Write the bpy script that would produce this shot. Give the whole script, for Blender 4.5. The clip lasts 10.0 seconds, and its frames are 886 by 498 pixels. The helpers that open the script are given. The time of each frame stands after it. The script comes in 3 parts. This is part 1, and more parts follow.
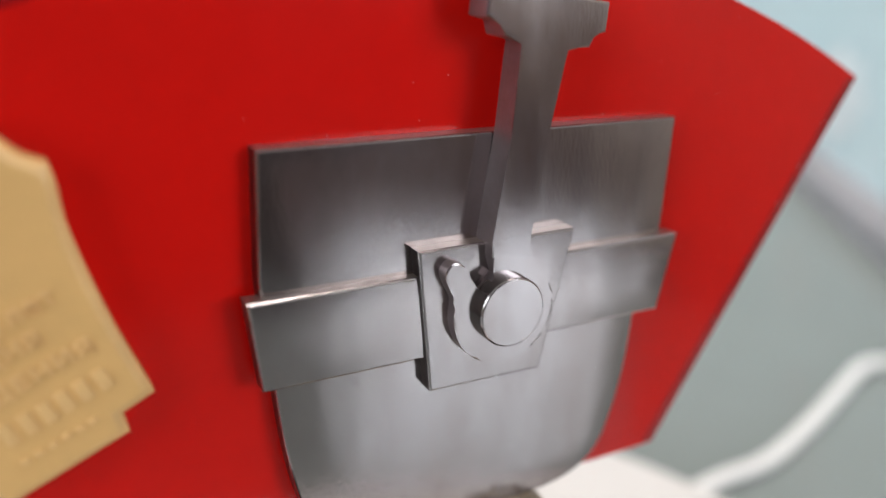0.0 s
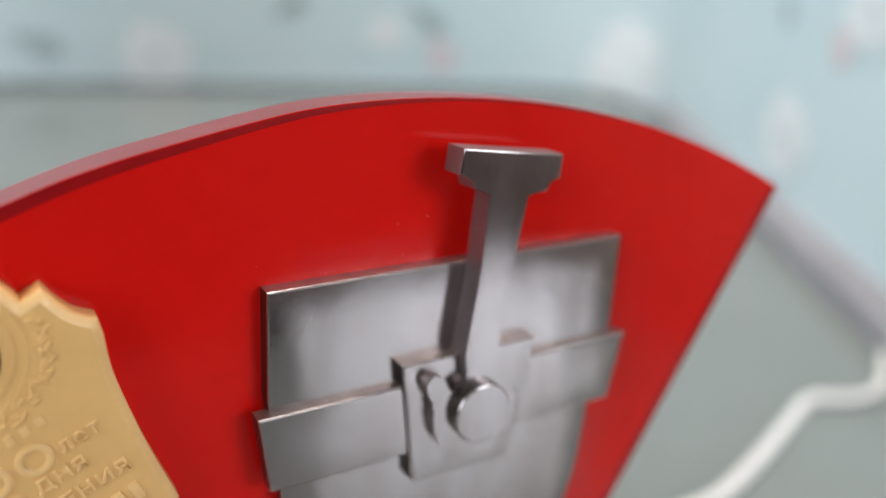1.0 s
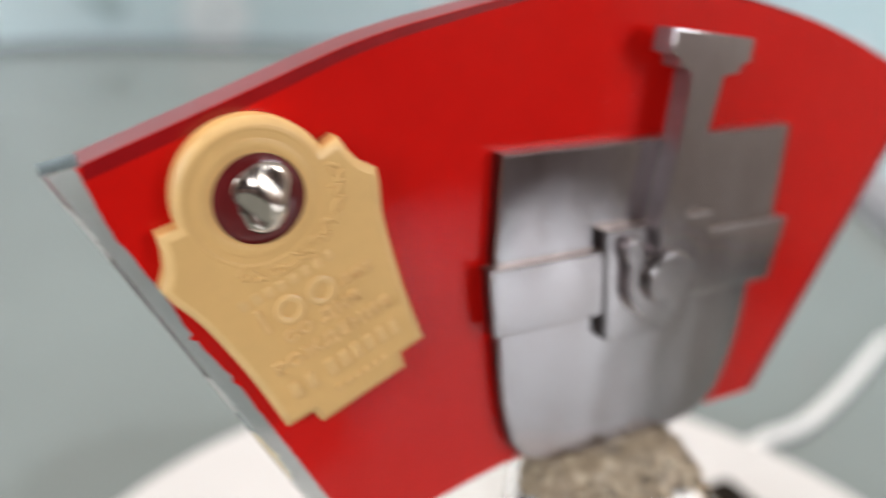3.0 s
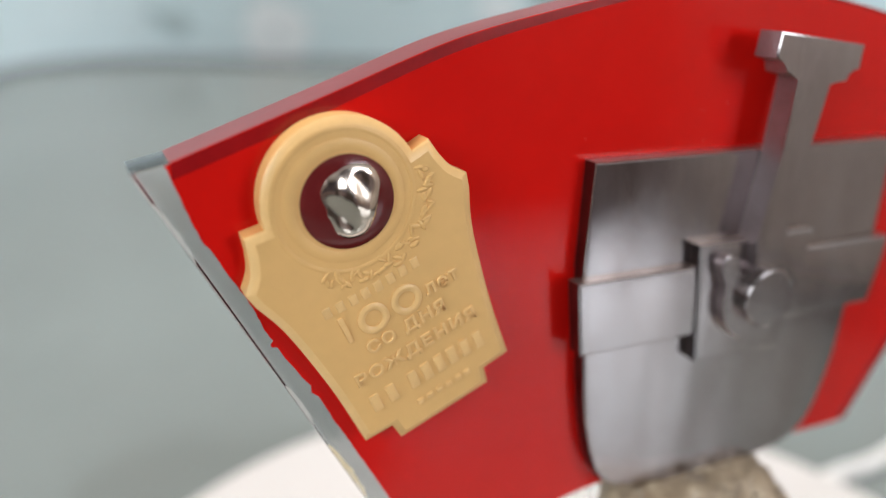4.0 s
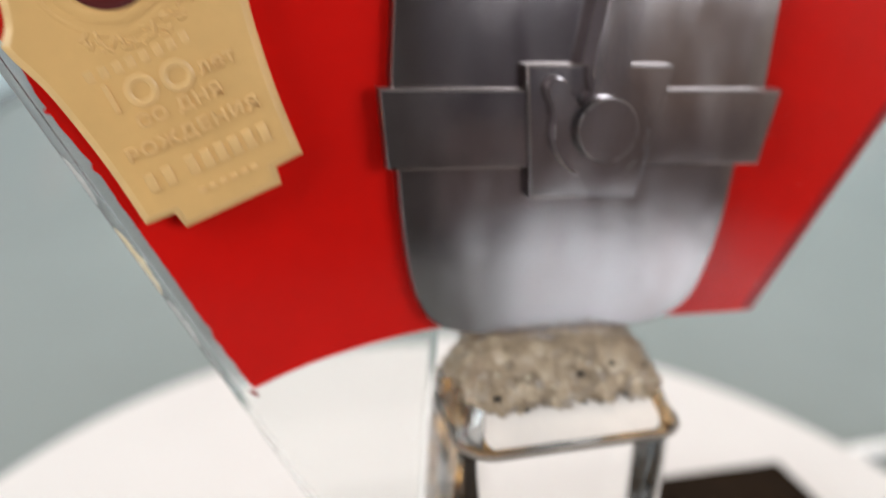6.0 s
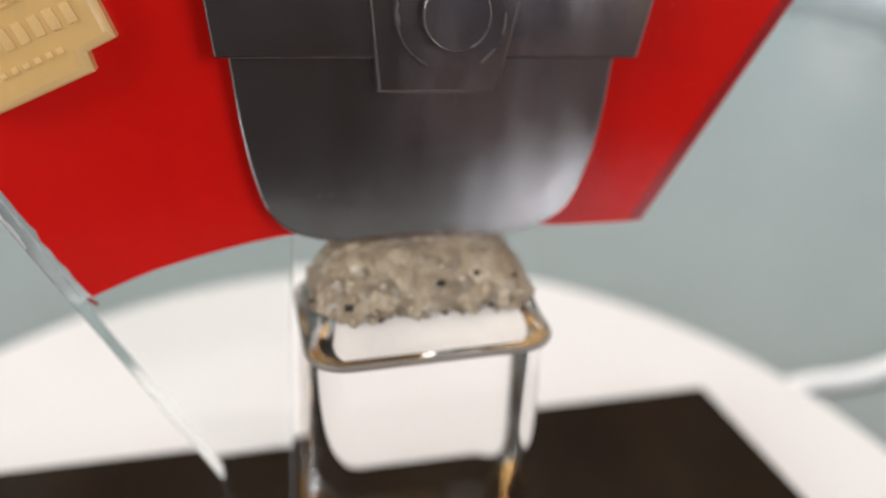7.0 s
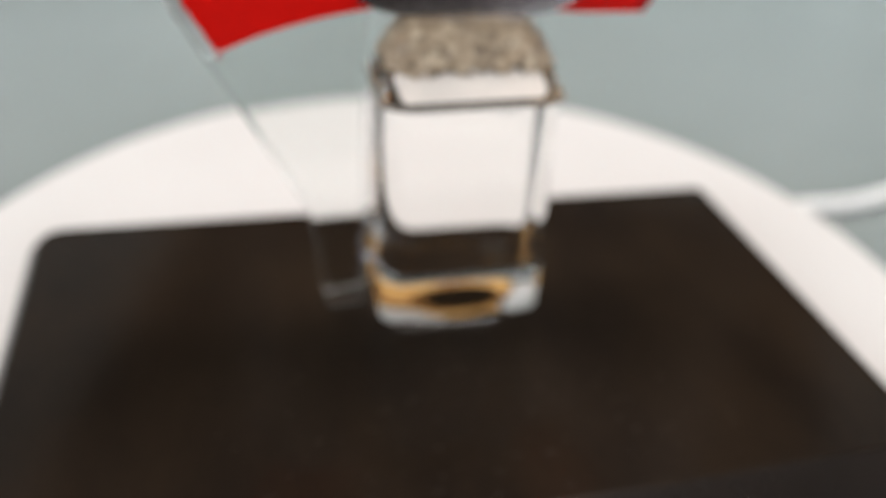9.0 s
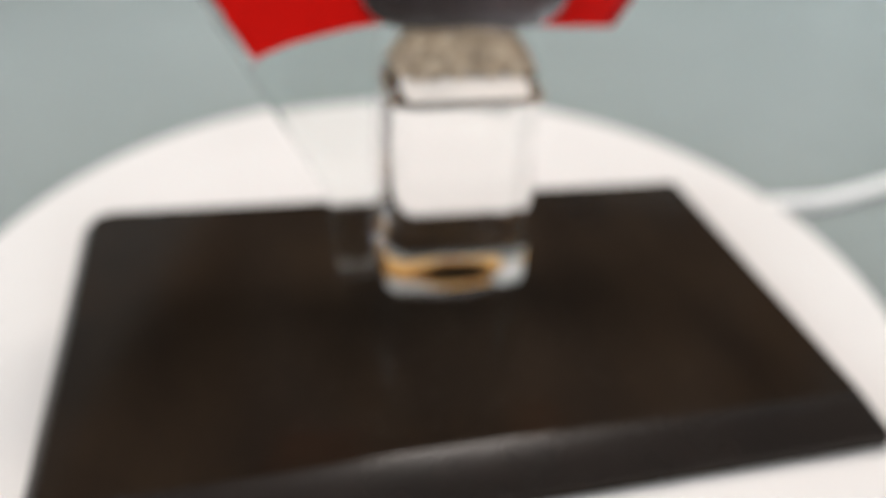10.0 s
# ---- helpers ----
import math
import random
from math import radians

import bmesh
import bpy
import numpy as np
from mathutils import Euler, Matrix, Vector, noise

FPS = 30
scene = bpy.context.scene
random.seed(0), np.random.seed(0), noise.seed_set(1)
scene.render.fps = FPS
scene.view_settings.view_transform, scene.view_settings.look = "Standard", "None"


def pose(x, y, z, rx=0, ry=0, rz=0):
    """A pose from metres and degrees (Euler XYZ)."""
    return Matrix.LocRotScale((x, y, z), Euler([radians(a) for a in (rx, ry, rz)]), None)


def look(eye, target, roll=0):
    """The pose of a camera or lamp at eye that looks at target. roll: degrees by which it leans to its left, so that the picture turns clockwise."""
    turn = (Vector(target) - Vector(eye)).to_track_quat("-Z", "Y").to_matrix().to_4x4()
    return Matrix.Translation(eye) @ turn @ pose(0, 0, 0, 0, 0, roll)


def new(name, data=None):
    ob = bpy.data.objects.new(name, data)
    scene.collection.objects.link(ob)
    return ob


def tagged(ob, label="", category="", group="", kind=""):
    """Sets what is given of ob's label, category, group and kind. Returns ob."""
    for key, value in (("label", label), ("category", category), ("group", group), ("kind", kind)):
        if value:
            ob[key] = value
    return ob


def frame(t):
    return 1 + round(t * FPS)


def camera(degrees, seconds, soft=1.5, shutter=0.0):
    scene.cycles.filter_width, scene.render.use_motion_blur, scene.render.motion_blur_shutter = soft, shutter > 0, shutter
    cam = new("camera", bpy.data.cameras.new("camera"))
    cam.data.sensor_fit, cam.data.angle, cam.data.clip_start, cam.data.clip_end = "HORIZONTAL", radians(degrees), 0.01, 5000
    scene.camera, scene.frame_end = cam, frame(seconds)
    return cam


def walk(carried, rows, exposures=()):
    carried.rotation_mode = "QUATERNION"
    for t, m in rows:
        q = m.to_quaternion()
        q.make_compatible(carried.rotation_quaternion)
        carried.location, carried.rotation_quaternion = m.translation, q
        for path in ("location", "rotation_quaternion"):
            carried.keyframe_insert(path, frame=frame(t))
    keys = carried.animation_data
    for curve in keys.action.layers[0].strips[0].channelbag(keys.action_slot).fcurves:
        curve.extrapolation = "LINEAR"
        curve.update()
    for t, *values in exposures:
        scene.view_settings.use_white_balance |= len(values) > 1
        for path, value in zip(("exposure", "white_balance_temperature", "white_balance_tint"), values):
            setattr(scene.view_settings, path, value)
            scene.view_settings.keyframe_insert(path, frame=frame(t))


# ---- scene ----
# ---- camera ----
cam = camera(58.63, 10.0, soft=1.15, shutter=0.5)
cam.data.dof.use_dof = True
cam.data.dof.focus_distance = 0.098
cam.data.dof.aperture_fstop = 7.6
walk(cam, [
    (0.0, pose(-0.02170, -0.07418, 0.12478, 66.019, -3.081, -28.164)),
    (0.5, pose(-0.02845, -0.07451, 0.13323, 66.137, -3.373, -29.560)),
    (1.0, pose(-0.02918, -0.08106, 0.14411, 67.351, -3.841, -30.683)),
    (1.5, pose(-0.03605, -0.08773, 0.13857, 66.298, -3.608, -30.675)),
    (2.0, pose(-0.03981, -0.09418, 0.13248, 65.657, -3.069, -31.101)),
    (2.5, pose(-0.04410, -0.09577, 0.12859, 64.492, -2.571, -30.663)),
    (3.0, pose(-0.06017, -0.08342, 0.13417, 64.967, -3.050, -28.389)),
    (3.2, pose(-0.06523, -0.07842, 0.13127, 64.997, -3.354, -27.207)),
    (4.3, pose(-0.05977, -0.07780, 0.13048, 66.960, -3.021, -22.823)),
    (4.5, pose(-0.05555, -0.08140, 0.12808, 67.600, -3.545, -20.886)),
    (5.0, pose(-0.04815, -0.08865, 0.12315, 68.681, -3.850, -16.937)),
    (5.5, pose(-0.03414, -0.09921, 0.11453, 69.536, -2.639, -15.788)),
    (6.0, pose(-0.02262, -0.10152, 0.10589, 66.335, -2.576, -15.012)),
    (6.2, pose(-0.01717, -0.10086, 0.10286, 64.882, -2.875, -15.097)),
    (7.3, pose(0.00229, -0.10691, 0.09637, 61.316, -2.536, -14.653)),
    (7.5, pose(0.00088, -0.11178, 0.09400, 60.256, -2.490, -15.292)),
    (8.0, pose(0.00236, -0.12269, 0.08481, 57.324, -2.395, -15.470)),
    (8.5, pose(-0.00429, -0.13387, 0.08877, 55.039, -2.607, -13.615)),
    (9.0, pose(-0.01121, -0.14596, 0.09684, 54.058, -2.425, -11.888)),
    (9.5, pose(-0.01662, -0.16482, 0.11336, 57.010, -2.426, -11.865)),
    (10.0, pose(-0.01435, -0.17357, 0.10786, 54.610, -2.377, -10.975)),
], exposures=[(0.0, 0.33), (2.0, 0.38), (10.0, 0.38)])

# ---- world, window light, added side and ceiling light ----
world = bpy.data.worlds.new("sky")
scene.world = world
world.use_nodes = True
wn = world.node_tree.nodes
sky = wn.new("ShaderNodeTexSky")
sky.sky_type, sky.sun_disc = "NISHITA", False
sky.sun_elevation, sky.sun_rotation = radians(35), radians(120)
world.node_tree.links.new(sky.outputs[0], wn["Background"].inputs[0])
wn["Background"].inputs[1].default_value = 0.10


def area_lamp(name, eye, target, sx, sy, power, colour):
    lamp = bpy.data.lights.new(name, "AREA")
    lamp.shape, lamp.size, lamp.size_y, lamp.energy, lamp.color = "RECTANGLE", sx, sy, power, colour
    ob = new(name, lamp)
    ob.matrix_world = look(eye, target)
    return ob


area_lamp("window_daylight", (1.53, -2.54, 1.035), (0.1, 0.3, 0.0), 1.2, 1.14, 26.0, (0.87, 0.935, 1.0))
# Side daylight added to lighten the right-hand wall covering.
area_lamp("added_side_daylight", (-1.84, -0.60, 0.95), (0.5, 0.4, 0.0), 1.2, 1.1, 22, (0.86, 0.95, 1.0))
# Overhead light added without any visible source.
area_lamp("added_ceiling_light", (0.34, 0.46, 1.69), (0.34, 0.46, 0.0), 0.4, 0.5, 23.5, (1.0, 0.91, 0.86))

# ---- materials ----


def socket(node, name, value):
    if name in node.inputs:
        node.inputs[name].default_value = value


def material(name, colour, rough=0.5, metal=0.0, vary=0.0, scale=40.0, bump=0.0, bump_scale=400.0, coat=0.0,
             stretch=(1, 1, 1), rough_vary=0.0, tint=None, transmission=0.0, ior=1.49, spec=0.5, wave=0.0, wave_scale=50.0, detail=4.0):
    """A principled surface with two scales of variation in colour and roughness and a fine relief."""
    m = bpy.data.materials.new(name)
    m.use_nodes = True
    nt = m.node_tree
    n, l = nt.nodes, nt.links
    b = n["Principled BSDF"]
    socket(b, "Base Color", (*colour, 1))
    socket(b, "Roughness", rough)
    socket(b, "Metallic", metal)
    socket(b, "Coat Weight", coat)
    socket(b, "Coat Roughness", 0.05)
    socket(b, "Transmission Weight", transmission)
    socket(b, "IOR", ior)
    socket(b, "Specular IOR Level", spec)
    tc = n.new("ShaderNodeTexCoord")
    mp = n.new("ShaderNodeMapping")
    mp.inputs["Scale"].default_value = stretch
    l.new(tc.outputs["Object"], mp.inputs[0])

    def noise_at(s, detail=detail):
        t = n.new("ShaderNodeTexNoise")
        t.inputs["Scale"].default_value, t.inputs["Detail"].default_value = s, detail
        l.new(mp.outputs[0], t.inputs["Vector"])
        return t
    if vary:
        big, small = noise_at(scale), noise_at(scale * 9)
        add = n.new("ShaderNodeMath")
        add.operation = "MULTIPLY_ADD"
        add.inputs[1].default_value = 0.35
        l.new(small.outputs["Fac"], add.inputs[0])
        l.new(big.outputs["Fac"], add.inputs[2])
        ramp = n.new("ShaderNodeValToRGB")
        other = tint or tuple(c * (1 - vary) for c in colour)
        ramp.color_ramp.elements[0].position, ramp.color_ramp.elements[1].position = 0.45, 0.95
        ramp.color_ramp.elements[0].color, ramp.color_ramp.elements[1].color = (*other, 1), (*colour, 1)
        l.new(add.outputs[0], ramp.inputs[0])
        l.new(ramp.outputs[0], b.inputs["Base Color"])
    if rough_vary:
        rn = noise_at(scale * 1.7)
        mr = n.new("ShaderNodeMapRange")
        mr.inputs["From Min"].default_value, mr.inputs["From Max"].default_value = 0.3, 0.7
        mr.inputs["To Min"].default_value, mr.inputs["To Max"].default_value = rough - rough_vary, rough + rough_vary
        l.new(rn.outputs["Fac"], mr.inputs["Value"])
        l.new(mr.outputs[0], b.inputs["Roughness"])
    if bump:
        bn = noise_at(bump_scale, 6.0)
        bp = n.new("ShaderNodeBump")
        bp.inputs["Strength"].default_value, bp.inputs["Distance"].default_value = bump, 0.0004
        l.new(bn.outputs["Fac"], bp.inputs["Height"])
        l.new(bp.outputs[0], b.inputs["Normal"])
    if wave:                         # slow unevenness of the surface
        wv = noise_at(wave_scale, 1.0)
        wb = n.new("ShaderNodeBump")
        wb.inputs["Strength"].default_value, wb.inputs["Distance"].default_value = 1.0, wave
        l.new(wv.outputs["Fac"], wb.inputs["Height"])
        l.new(wb.outputs[0], (bp.inputs["Normal"] if bump else b.inputs["Normal"]))
    return m


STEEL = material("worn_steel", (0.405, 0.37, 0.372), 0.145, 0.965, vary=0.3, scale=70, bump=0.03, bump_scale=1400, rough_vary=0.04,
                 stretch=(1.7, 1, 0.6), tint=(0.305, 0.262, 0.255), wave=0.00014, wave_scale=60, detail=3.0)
# Dull side tones with light painted in: lighter upward, darker elsewhere.
STEEL_SIDE_SHADED = material("cut_steel_shaded", (0.17, 0.135, 0.135), 0.32, 1.0, vary=0.3, scale=200, bump=0.03, bump_scale=900)
STEEL_SIDE_LIT = material("unpolished_steel_lit", (0.48, 0.39, 0.34), 0.32, 0.82, vary=0.3, scale=200, bump=0.05, bump_scale=900)
STEEL_FLANK_SHADED = material("dull_steel_flank_shaded", (0.34, 0.275, 0.28), 0.45, 0.9, vary=0.3, scale=200, bump=0.05, bump_scale=900)
MAROON_RED = material("deep_red", (0.36, 0.006, 0.008), 0.2, 0.0, vary=0.3, scale=160)
RED_EDGE = material("red_cut_edge", (0.28, 0.052, 0.058), 0.35, 0.0, vary=0.2, scale=60, bump=0.1, bump_scale=300)
RED = material("red_gloss_film", (0.70, 0.009, 0.006), 0.12, 0.0, vary=0.14, scale=25, rough_vary=0.03, spec=0.24)
CLEAR = material("clear_acrylic", (0.96, 0.98, 0.97), 0.05, transmission=1.0, ior=1.49)
GLASS = material("clear_glass", (0.98, 0.98, 0.97), 0.01, transmission=1.0, ior=1.5)
CREAM = material("cream_plastic", (0.83, 0.485, 0.178), 0.40, 0.0, vary=0.12, scale=55, bump=0.10, bump_scale=700)
# Paler cream: the highlight of letters and rim is in the colour.
LETTER = material("highlight_cream_plastic", (0.88, 0.54, 0.222), 0.36, 0.0, vary=0.12, scale=200, bump=0.08, bump_scale=900)
MAROON = material("maroon_enamel", (0.13, 0.012, 0.012), 0.15, 0.0, vary=0.1, scale=200)
SILVER = material("polished_silver_foil", (0.80, 0.68, 0.58), 0.14, 1.0, vary=0.1, scale=300, rough_vary=0.04)
BLACK = material("black_brown_lacquer", (0.0185, 0.012, 0.0074), 0.13, 0.0, vary=0.5, scale=34, bump=0.01, rough_vary=0.02,
                 tint=(0.0105, 0.007, 0.0048), spec=0.075, stretch=(1.8, 0.8, 1))
BLACK_EDGE = material("dull_black_bevel", (0.014, 0.010, 0.008), 0.2, 0.0, vary=0.4, scale=60, bump=0.008, spec=0.28)
SCRATCH = material("dusty_scratch", (0.075, 0.058, 0.044), 0.6, 0.0, vary=0.4, scale=60)
WHITE = material("white_matt_plastic", (0.61, 0.585, 0.565), 0.45, 0.0, vary=0.03, scale=20, bump=0.03, bump_scale=900)
CABLE = material("white_cable_rubber", (0.82, 0.81, 0.79), 0.5, 0.0, vary=0.05, scale=80)


def granular(name, light, middle, dark, cell):
    """Dried glue: rounded grains of uneven colour with dark pits between some of them."""
    m = material(name, middle, 0.3, spec=0.5)
    n, l = m.node_tree.nodes, m.node_tree.links
    b = n["Principled BSDF"]
    tc = n["Texture Coordinate"]
    wob = n.new("ShaderNodeTexNoise")
    wob.inputs["Scale"].default_value = cell * 0.5
    mixv = n.new("ShaderNodeMix")
    mixv.data_type, mixv.inputs["Factor"].default_value = "VECTOR", 0.0012
    l.new(tc.outputs["Object"], mixv.inputs["A"])
    l.new(wob.outputs["Color"], mixv.inputs["B"])
    l.new(tc.outputs["Object"], wob.inputs["Vector"])
    vo = n.new("ShaderNodeTexVoronoi")
    vo.feature = "SMOOTH_F1"
    vo.inputs["Smoothness"].default_value = 0.35
    vo.inputs["Scale"].default_value = cell
    l.new(mixv.outputs["Result"], vo.inputs["Vector"])
    sep = n.new("ShaderNodeSeparateColor")
    l.new(vo.outputs["Color"], sep.inputs[0])
    ramp = n.new("ShaderNodeValToRGB")
    e = ramp.color_ramp.elements
    e[0].position, e[0].color = 0.0, (*dark, 1)
    e[1].position, e[1].color = 1.0, (*light, 1)
    for q, c in ((0.10, dark), (0.22, tuple(0.6 * k for k in middle)), (0.6, middle)):
        x = e.new(q)
        x.color = (*c, 1)
    l.new(sep.outputs[0], ramp.inputs[0])
    cloud = n.new("ShaderNodeTexNoise")
    cloud.inputs["Scale"].default_value, cloud.inputs["Detail"].default_value = 130.0, 5.0
    l.new(tc.outputs["Object"], cloud.inputs["Vector"])
    mr = n.new("ShaderNodeMapRange")
    mr.inputs["From Min"].default_value, mr.inputs["From Max"].default_value = 0.35, 0.65
    l.new(cloud.outputs["Fac"], mr.inputs["Value"])
    mix = n.new("ShaderNodeMix")
    mix.data_type = "RGBA"
    l.new(mr.outputs[0], mix.inputs["Factor"])
    l.new(ramp.outputs[0], mix.inputs["A"])
    mix.inputs["B"].default_value = (*middle, 1)
    soft = n.new("ShaderNodeMath")
    soft.operation, soft.inputs[1].default_value = "MULTIPLY", 0.75
    l.new(mr.outputs[0], soft.inputs[0])
    l.new(soft.outputs[0], mix.inputs["Factor"])
    l.new(mix.outputs["Result"], b.inputs["Base Color"])
    bp = n.new("ShaderNodeBump")
    bp.inputs["Strength"].default_value, bp.inputs["Distance"].default_value = 0.8, 0.0008
    bp.invert = True
    l.new(vo.outputs["Distance"], bp.inputs["Height"])
    l.new(bp.outputs[0], b.inputs["Normal"])
    return m


CRUST = granular("granular_dried_glue", (0.64, 0.50, 0.35), (0.38, 0.275, 0.18), (0.23, 0.165, 0.11), 520.0)
FLECK = material("pale_glue", (0.72, 0.60, 0.44), 0.2, 0.0, vary=0.2, scale=500)
AMBER = material("amber_glue_film", (0.56, 0.36, 0.14), 0.4, 0.0, vary=0.6, scale=110, tint=(0.22, 0.10, 0.03), spec=0.0)
MILKY = material("milky_white", (0.50, 0.475, 0.445), 0.4, 0.0, vary=0.3, scale=200)
MILKY.node_tree.nodes["Principled BSDF"].inputs["Alpha"].default_value = 0.62
PLATTER_WHITE = material("platter_view_white", (0.76, 0.67, 0.60), 0.5, 0.0, vary=0.12, scale=150)
CLOUDY = material("cloudy_residue", (0.78, 0.765, 0.735), 0.5, 0.0, vary=0.15, scale=60)
CLOUDY.node_tree.nodes["Principled BSDF"].inputs["Alpha"].default_value = 0.48
PALE_STREAK = material("pale_streak", (0.80, 0.77, 0.72), 0.5, 0.0, vary=0.2, scale=300)
PALE_STREAK.node_tree.nodes["Principled BSDF"].inputs["Alpha"].default_value = 0.6
GOLD = material("golden_streak", (0.80, 0.60, 0.30), 0.3, 0.0, vary=0.4, scale=400, tint=(0.85, 0.76, 0.6))
GLUE_LINE = material("brown_grey_glue", (0.26, 0.215, 0.175), 0.45, 0.0, vary=0.4, scale=120)
BROWN = material("brown_glue", (0.13, 0.062, 0.02), 0.5, 0.0, vary=0.4, scale=150, spec=0.0)
PIT = material("pit_shade_brown", (0.045, 0.032, 0.022), 0.3, 0.0, vary=0.5, scale=700)
SOOT = material("dark_brown_spot", (0.012, 0.008, 0.005), 0.5, 0.0, vary=0.4, scale=200, spec=0.0)
EDGE = material("dark_glossy_edge_band", (0.055, 0.05, 0.05), 0.2, 0.0, vary=0.15, scale=12)
JOINT = material("dark_joint", (0.22, 0.25, 0.265), 0.5, 0.0, vary=0.2, scale=30)
TABLE = material("grey_beige_laminate", (0.222, 0.247, 0.236), 0.06, 0.0, vary=0.10, scale=6, bump=0.008, rough_vary=0.02, spec=0.65)
WALLPAPER = material("pale_blue_wall_panel", (0.73, 0.84, 0.88), 0.35, 0.0, vary=0.08, scale=5, tint=(0.64, 0.785, 0.83))
PETAL = material("white_print", (0.93, 0.97, 1.0), 0.35, 0.0, vary=0.12, scale=30)
PISTIL = material("grey_print", (0.74, 0.79, 0.83), 0.4, 0.0, vary=0.2, scale=60)
LEAF = material("grey_green_print", (0.50, 0.61, 0.63), 0.4, 0.0, vary=0.3, scale=30)
PINK = material("pink_print", (0.82, 0.73, 0.76), 0.4, 0.0, vary=0.15, scale=30)
TRIM = material("mauve_grey_trim", (0.36, 0.345, 0.365), 0.5, 0.0, vary=0.15, scale=20)
DADO = material("brown_dado_paint", (0.42, 0.33, 0.325), 0.6, 0.0, vary=0.2, scale=3)
UPPER = material("brown_wall_paint", (0.052, 0.036, 0.028), 0.5, 0.0, vary=0.2, scale=6)
EAST = material("light_plaster", (0.84, 0.73, 0.63), 0.8, 0.0, vary=0.15, scale=3, bump=0.1, bump_scale=60)
PLASTER = material("warm_light_plaster", (0.68, 0.60, 0.54), 0.8, 0.0, vary=0.15, scale=3, bump=0.1, bump_scale=60)
PIER = material("taupe_plaster", (0.56, 0.42, 0.35), 0.7, 0.0, vary=0.2, scale=3, bump=0.1, bump_scale=60)
SOUTH = material("dark_plaster", (0.145, 0.125, 0.165), 0.7, 0.0, vary=0.2, scale=3, bump=0.1, bump_scale=60)
DARK_PANEL = material("dark_brown_panel", (0.11, 0.082, 0.074), 0.45, 0.0, vary=0.2, scale=3)
CEIL = material("white_ceiling_paint", (0.75, 0.74, 0.72), 0.8, 0.0, vary=0.05, scale=2)
FLOOR = material("brown_floor", (0.22, 0.15, 0.11), 0.4, 0.0, vary=0.3, scale=4)

# ---- building helpers (lengths in millimetres) ----
MM = 0.001
LEAN = pose(0, 0, 0, -5.0)          # the plaque leans back by five degrees
HERE = Matrix.Identity(4)


def part(name, bm, mat, parent=None, label="", m=HERE, sharp=32, flat_from=1.0):
    for v in bm.verts:
        v.co *= MM
    bmesh.ops.recalc_face_normals(bm, faces=bm.faces)
    me = bpy.data.meshes.new(name)
    bm.to_mesh(me)
    bm.free()
    flat = set()
    me.polygons.foreach_set("use_smooth", [True] * len(me.polygons))
    me.set_sharp_from_angle(angle=radians(sharp))
    for face in me.polygons:         # broad flat faces stay flat
        if face.loop_total > 4 or face.area > flat_from:
            for k in face.edge_keys:
                flat.add(k)
    for e in me.edges:
        if e.key in flat:
            e.use_edge_sharp = True
    for one in (mat if isinstance(mat, (list, tuple)) else [mat]):
        me.materials.append(one)
    ob = new(name, me)
    if parent is not None:
        ob.parent = parent
        ob.matrix_parent_inverse = parent.matrix_basis.inverted()
    ob.matrix_basis = m
    return tagged(ob, label)


def prism(outline, w0, w1, bevel=0.0, seg=2, both=False):
    """A flat plate in the plaque's plane: outline of (u, v), from height w0 to w1 in front of it, with a rounded front rim."""
    bm = bmesh.new()
    back = [bm.verts.new((u, -w0, v)) for u, v in outline]
    front = [bm.verts.new((u, -w1, v)) for u, v in outline]
    k = len(outline)
    f = bm.faces.new(front)
    b = bm.faces.new(back[::-1])
    for i in range(k):
        bm.faces.new((back[i], back[(i + 1) % k], front[(i + 1) % k], front[i]))
    if bevel:
        edges = list(f.edges) + (list(b.edges) if both else [])
        bmesh.ops.bevel(bm, geom=edges, offset=bevel, segments=seg, profile=0.6, affect="EDGES", clamp_overlap=True)
    return bm


def steel_plate(outline, w0, w1, bevel):
    """A steel plate with a polished face and dull sides: material 1, toned as lit, on upward sides, material 2, toned
    as shaded, on the others.
    """
    bm = prism(outline, w0, w1, bevel, 2)
    bm.normal_update()
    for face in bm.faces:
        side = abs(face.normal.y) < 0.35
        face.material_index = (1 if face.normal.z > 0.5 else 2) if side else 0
    return bm


def worn_plate(outline, w0, w1, bevel, dome=0.12, reach=5.5):
    """A steel plate whose polished face falls away slightly towards its edges."""
    rings = [(0.0, w0), (0.0, w1 - dome - bevel), (bevel * 0.35, w1 - dome - bevel * 0.4), (bevel, w1 - dome)]
    rings += [(bevel + (reach - bevel) * f, w1 - dome * (1 - f) ** 2) for f in (0.15, 0.3, 0.45, 0.6, 0.8, 1.0)]
    bm = loft([[(u, -w, v) for u, v in inset(outline, d)] for d, w in rings])
    bmesh.ops.recalc_face_normals(bm, faces=bm.faces)
    # upward sides get the lit tone, all other sides the shaded one
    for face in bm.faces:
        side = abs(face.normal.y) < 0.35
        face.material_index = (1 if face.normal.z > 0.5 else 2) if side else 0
    return bm


def inset(outline, d):
    """The outline moved inwards by d, corners mitred."""
    area = sum(a[0] * b[1] - b[0] * a[1] for a, b in zip(outline, outline[1:] + outline[:1]))
    s = 1 if area > 0 else -1
    out = []
    for i, p in enumerate(outline):
        a, b = Vector(outline[i - 1]), Vector(outline[(i + 1) % len(outline)])
        p = Vector(p)
        u, v = (p - a).normalized(), (b - p).normalized()
        n0, n1 = Vector((-u.y, u.x)) * s, Vector((-v.y, v.x)) * s
        n = n0 + n1
        k = d / max(n.length_squared / 2, 0.7)
        out.append(tuple(p + n * k))
    return out


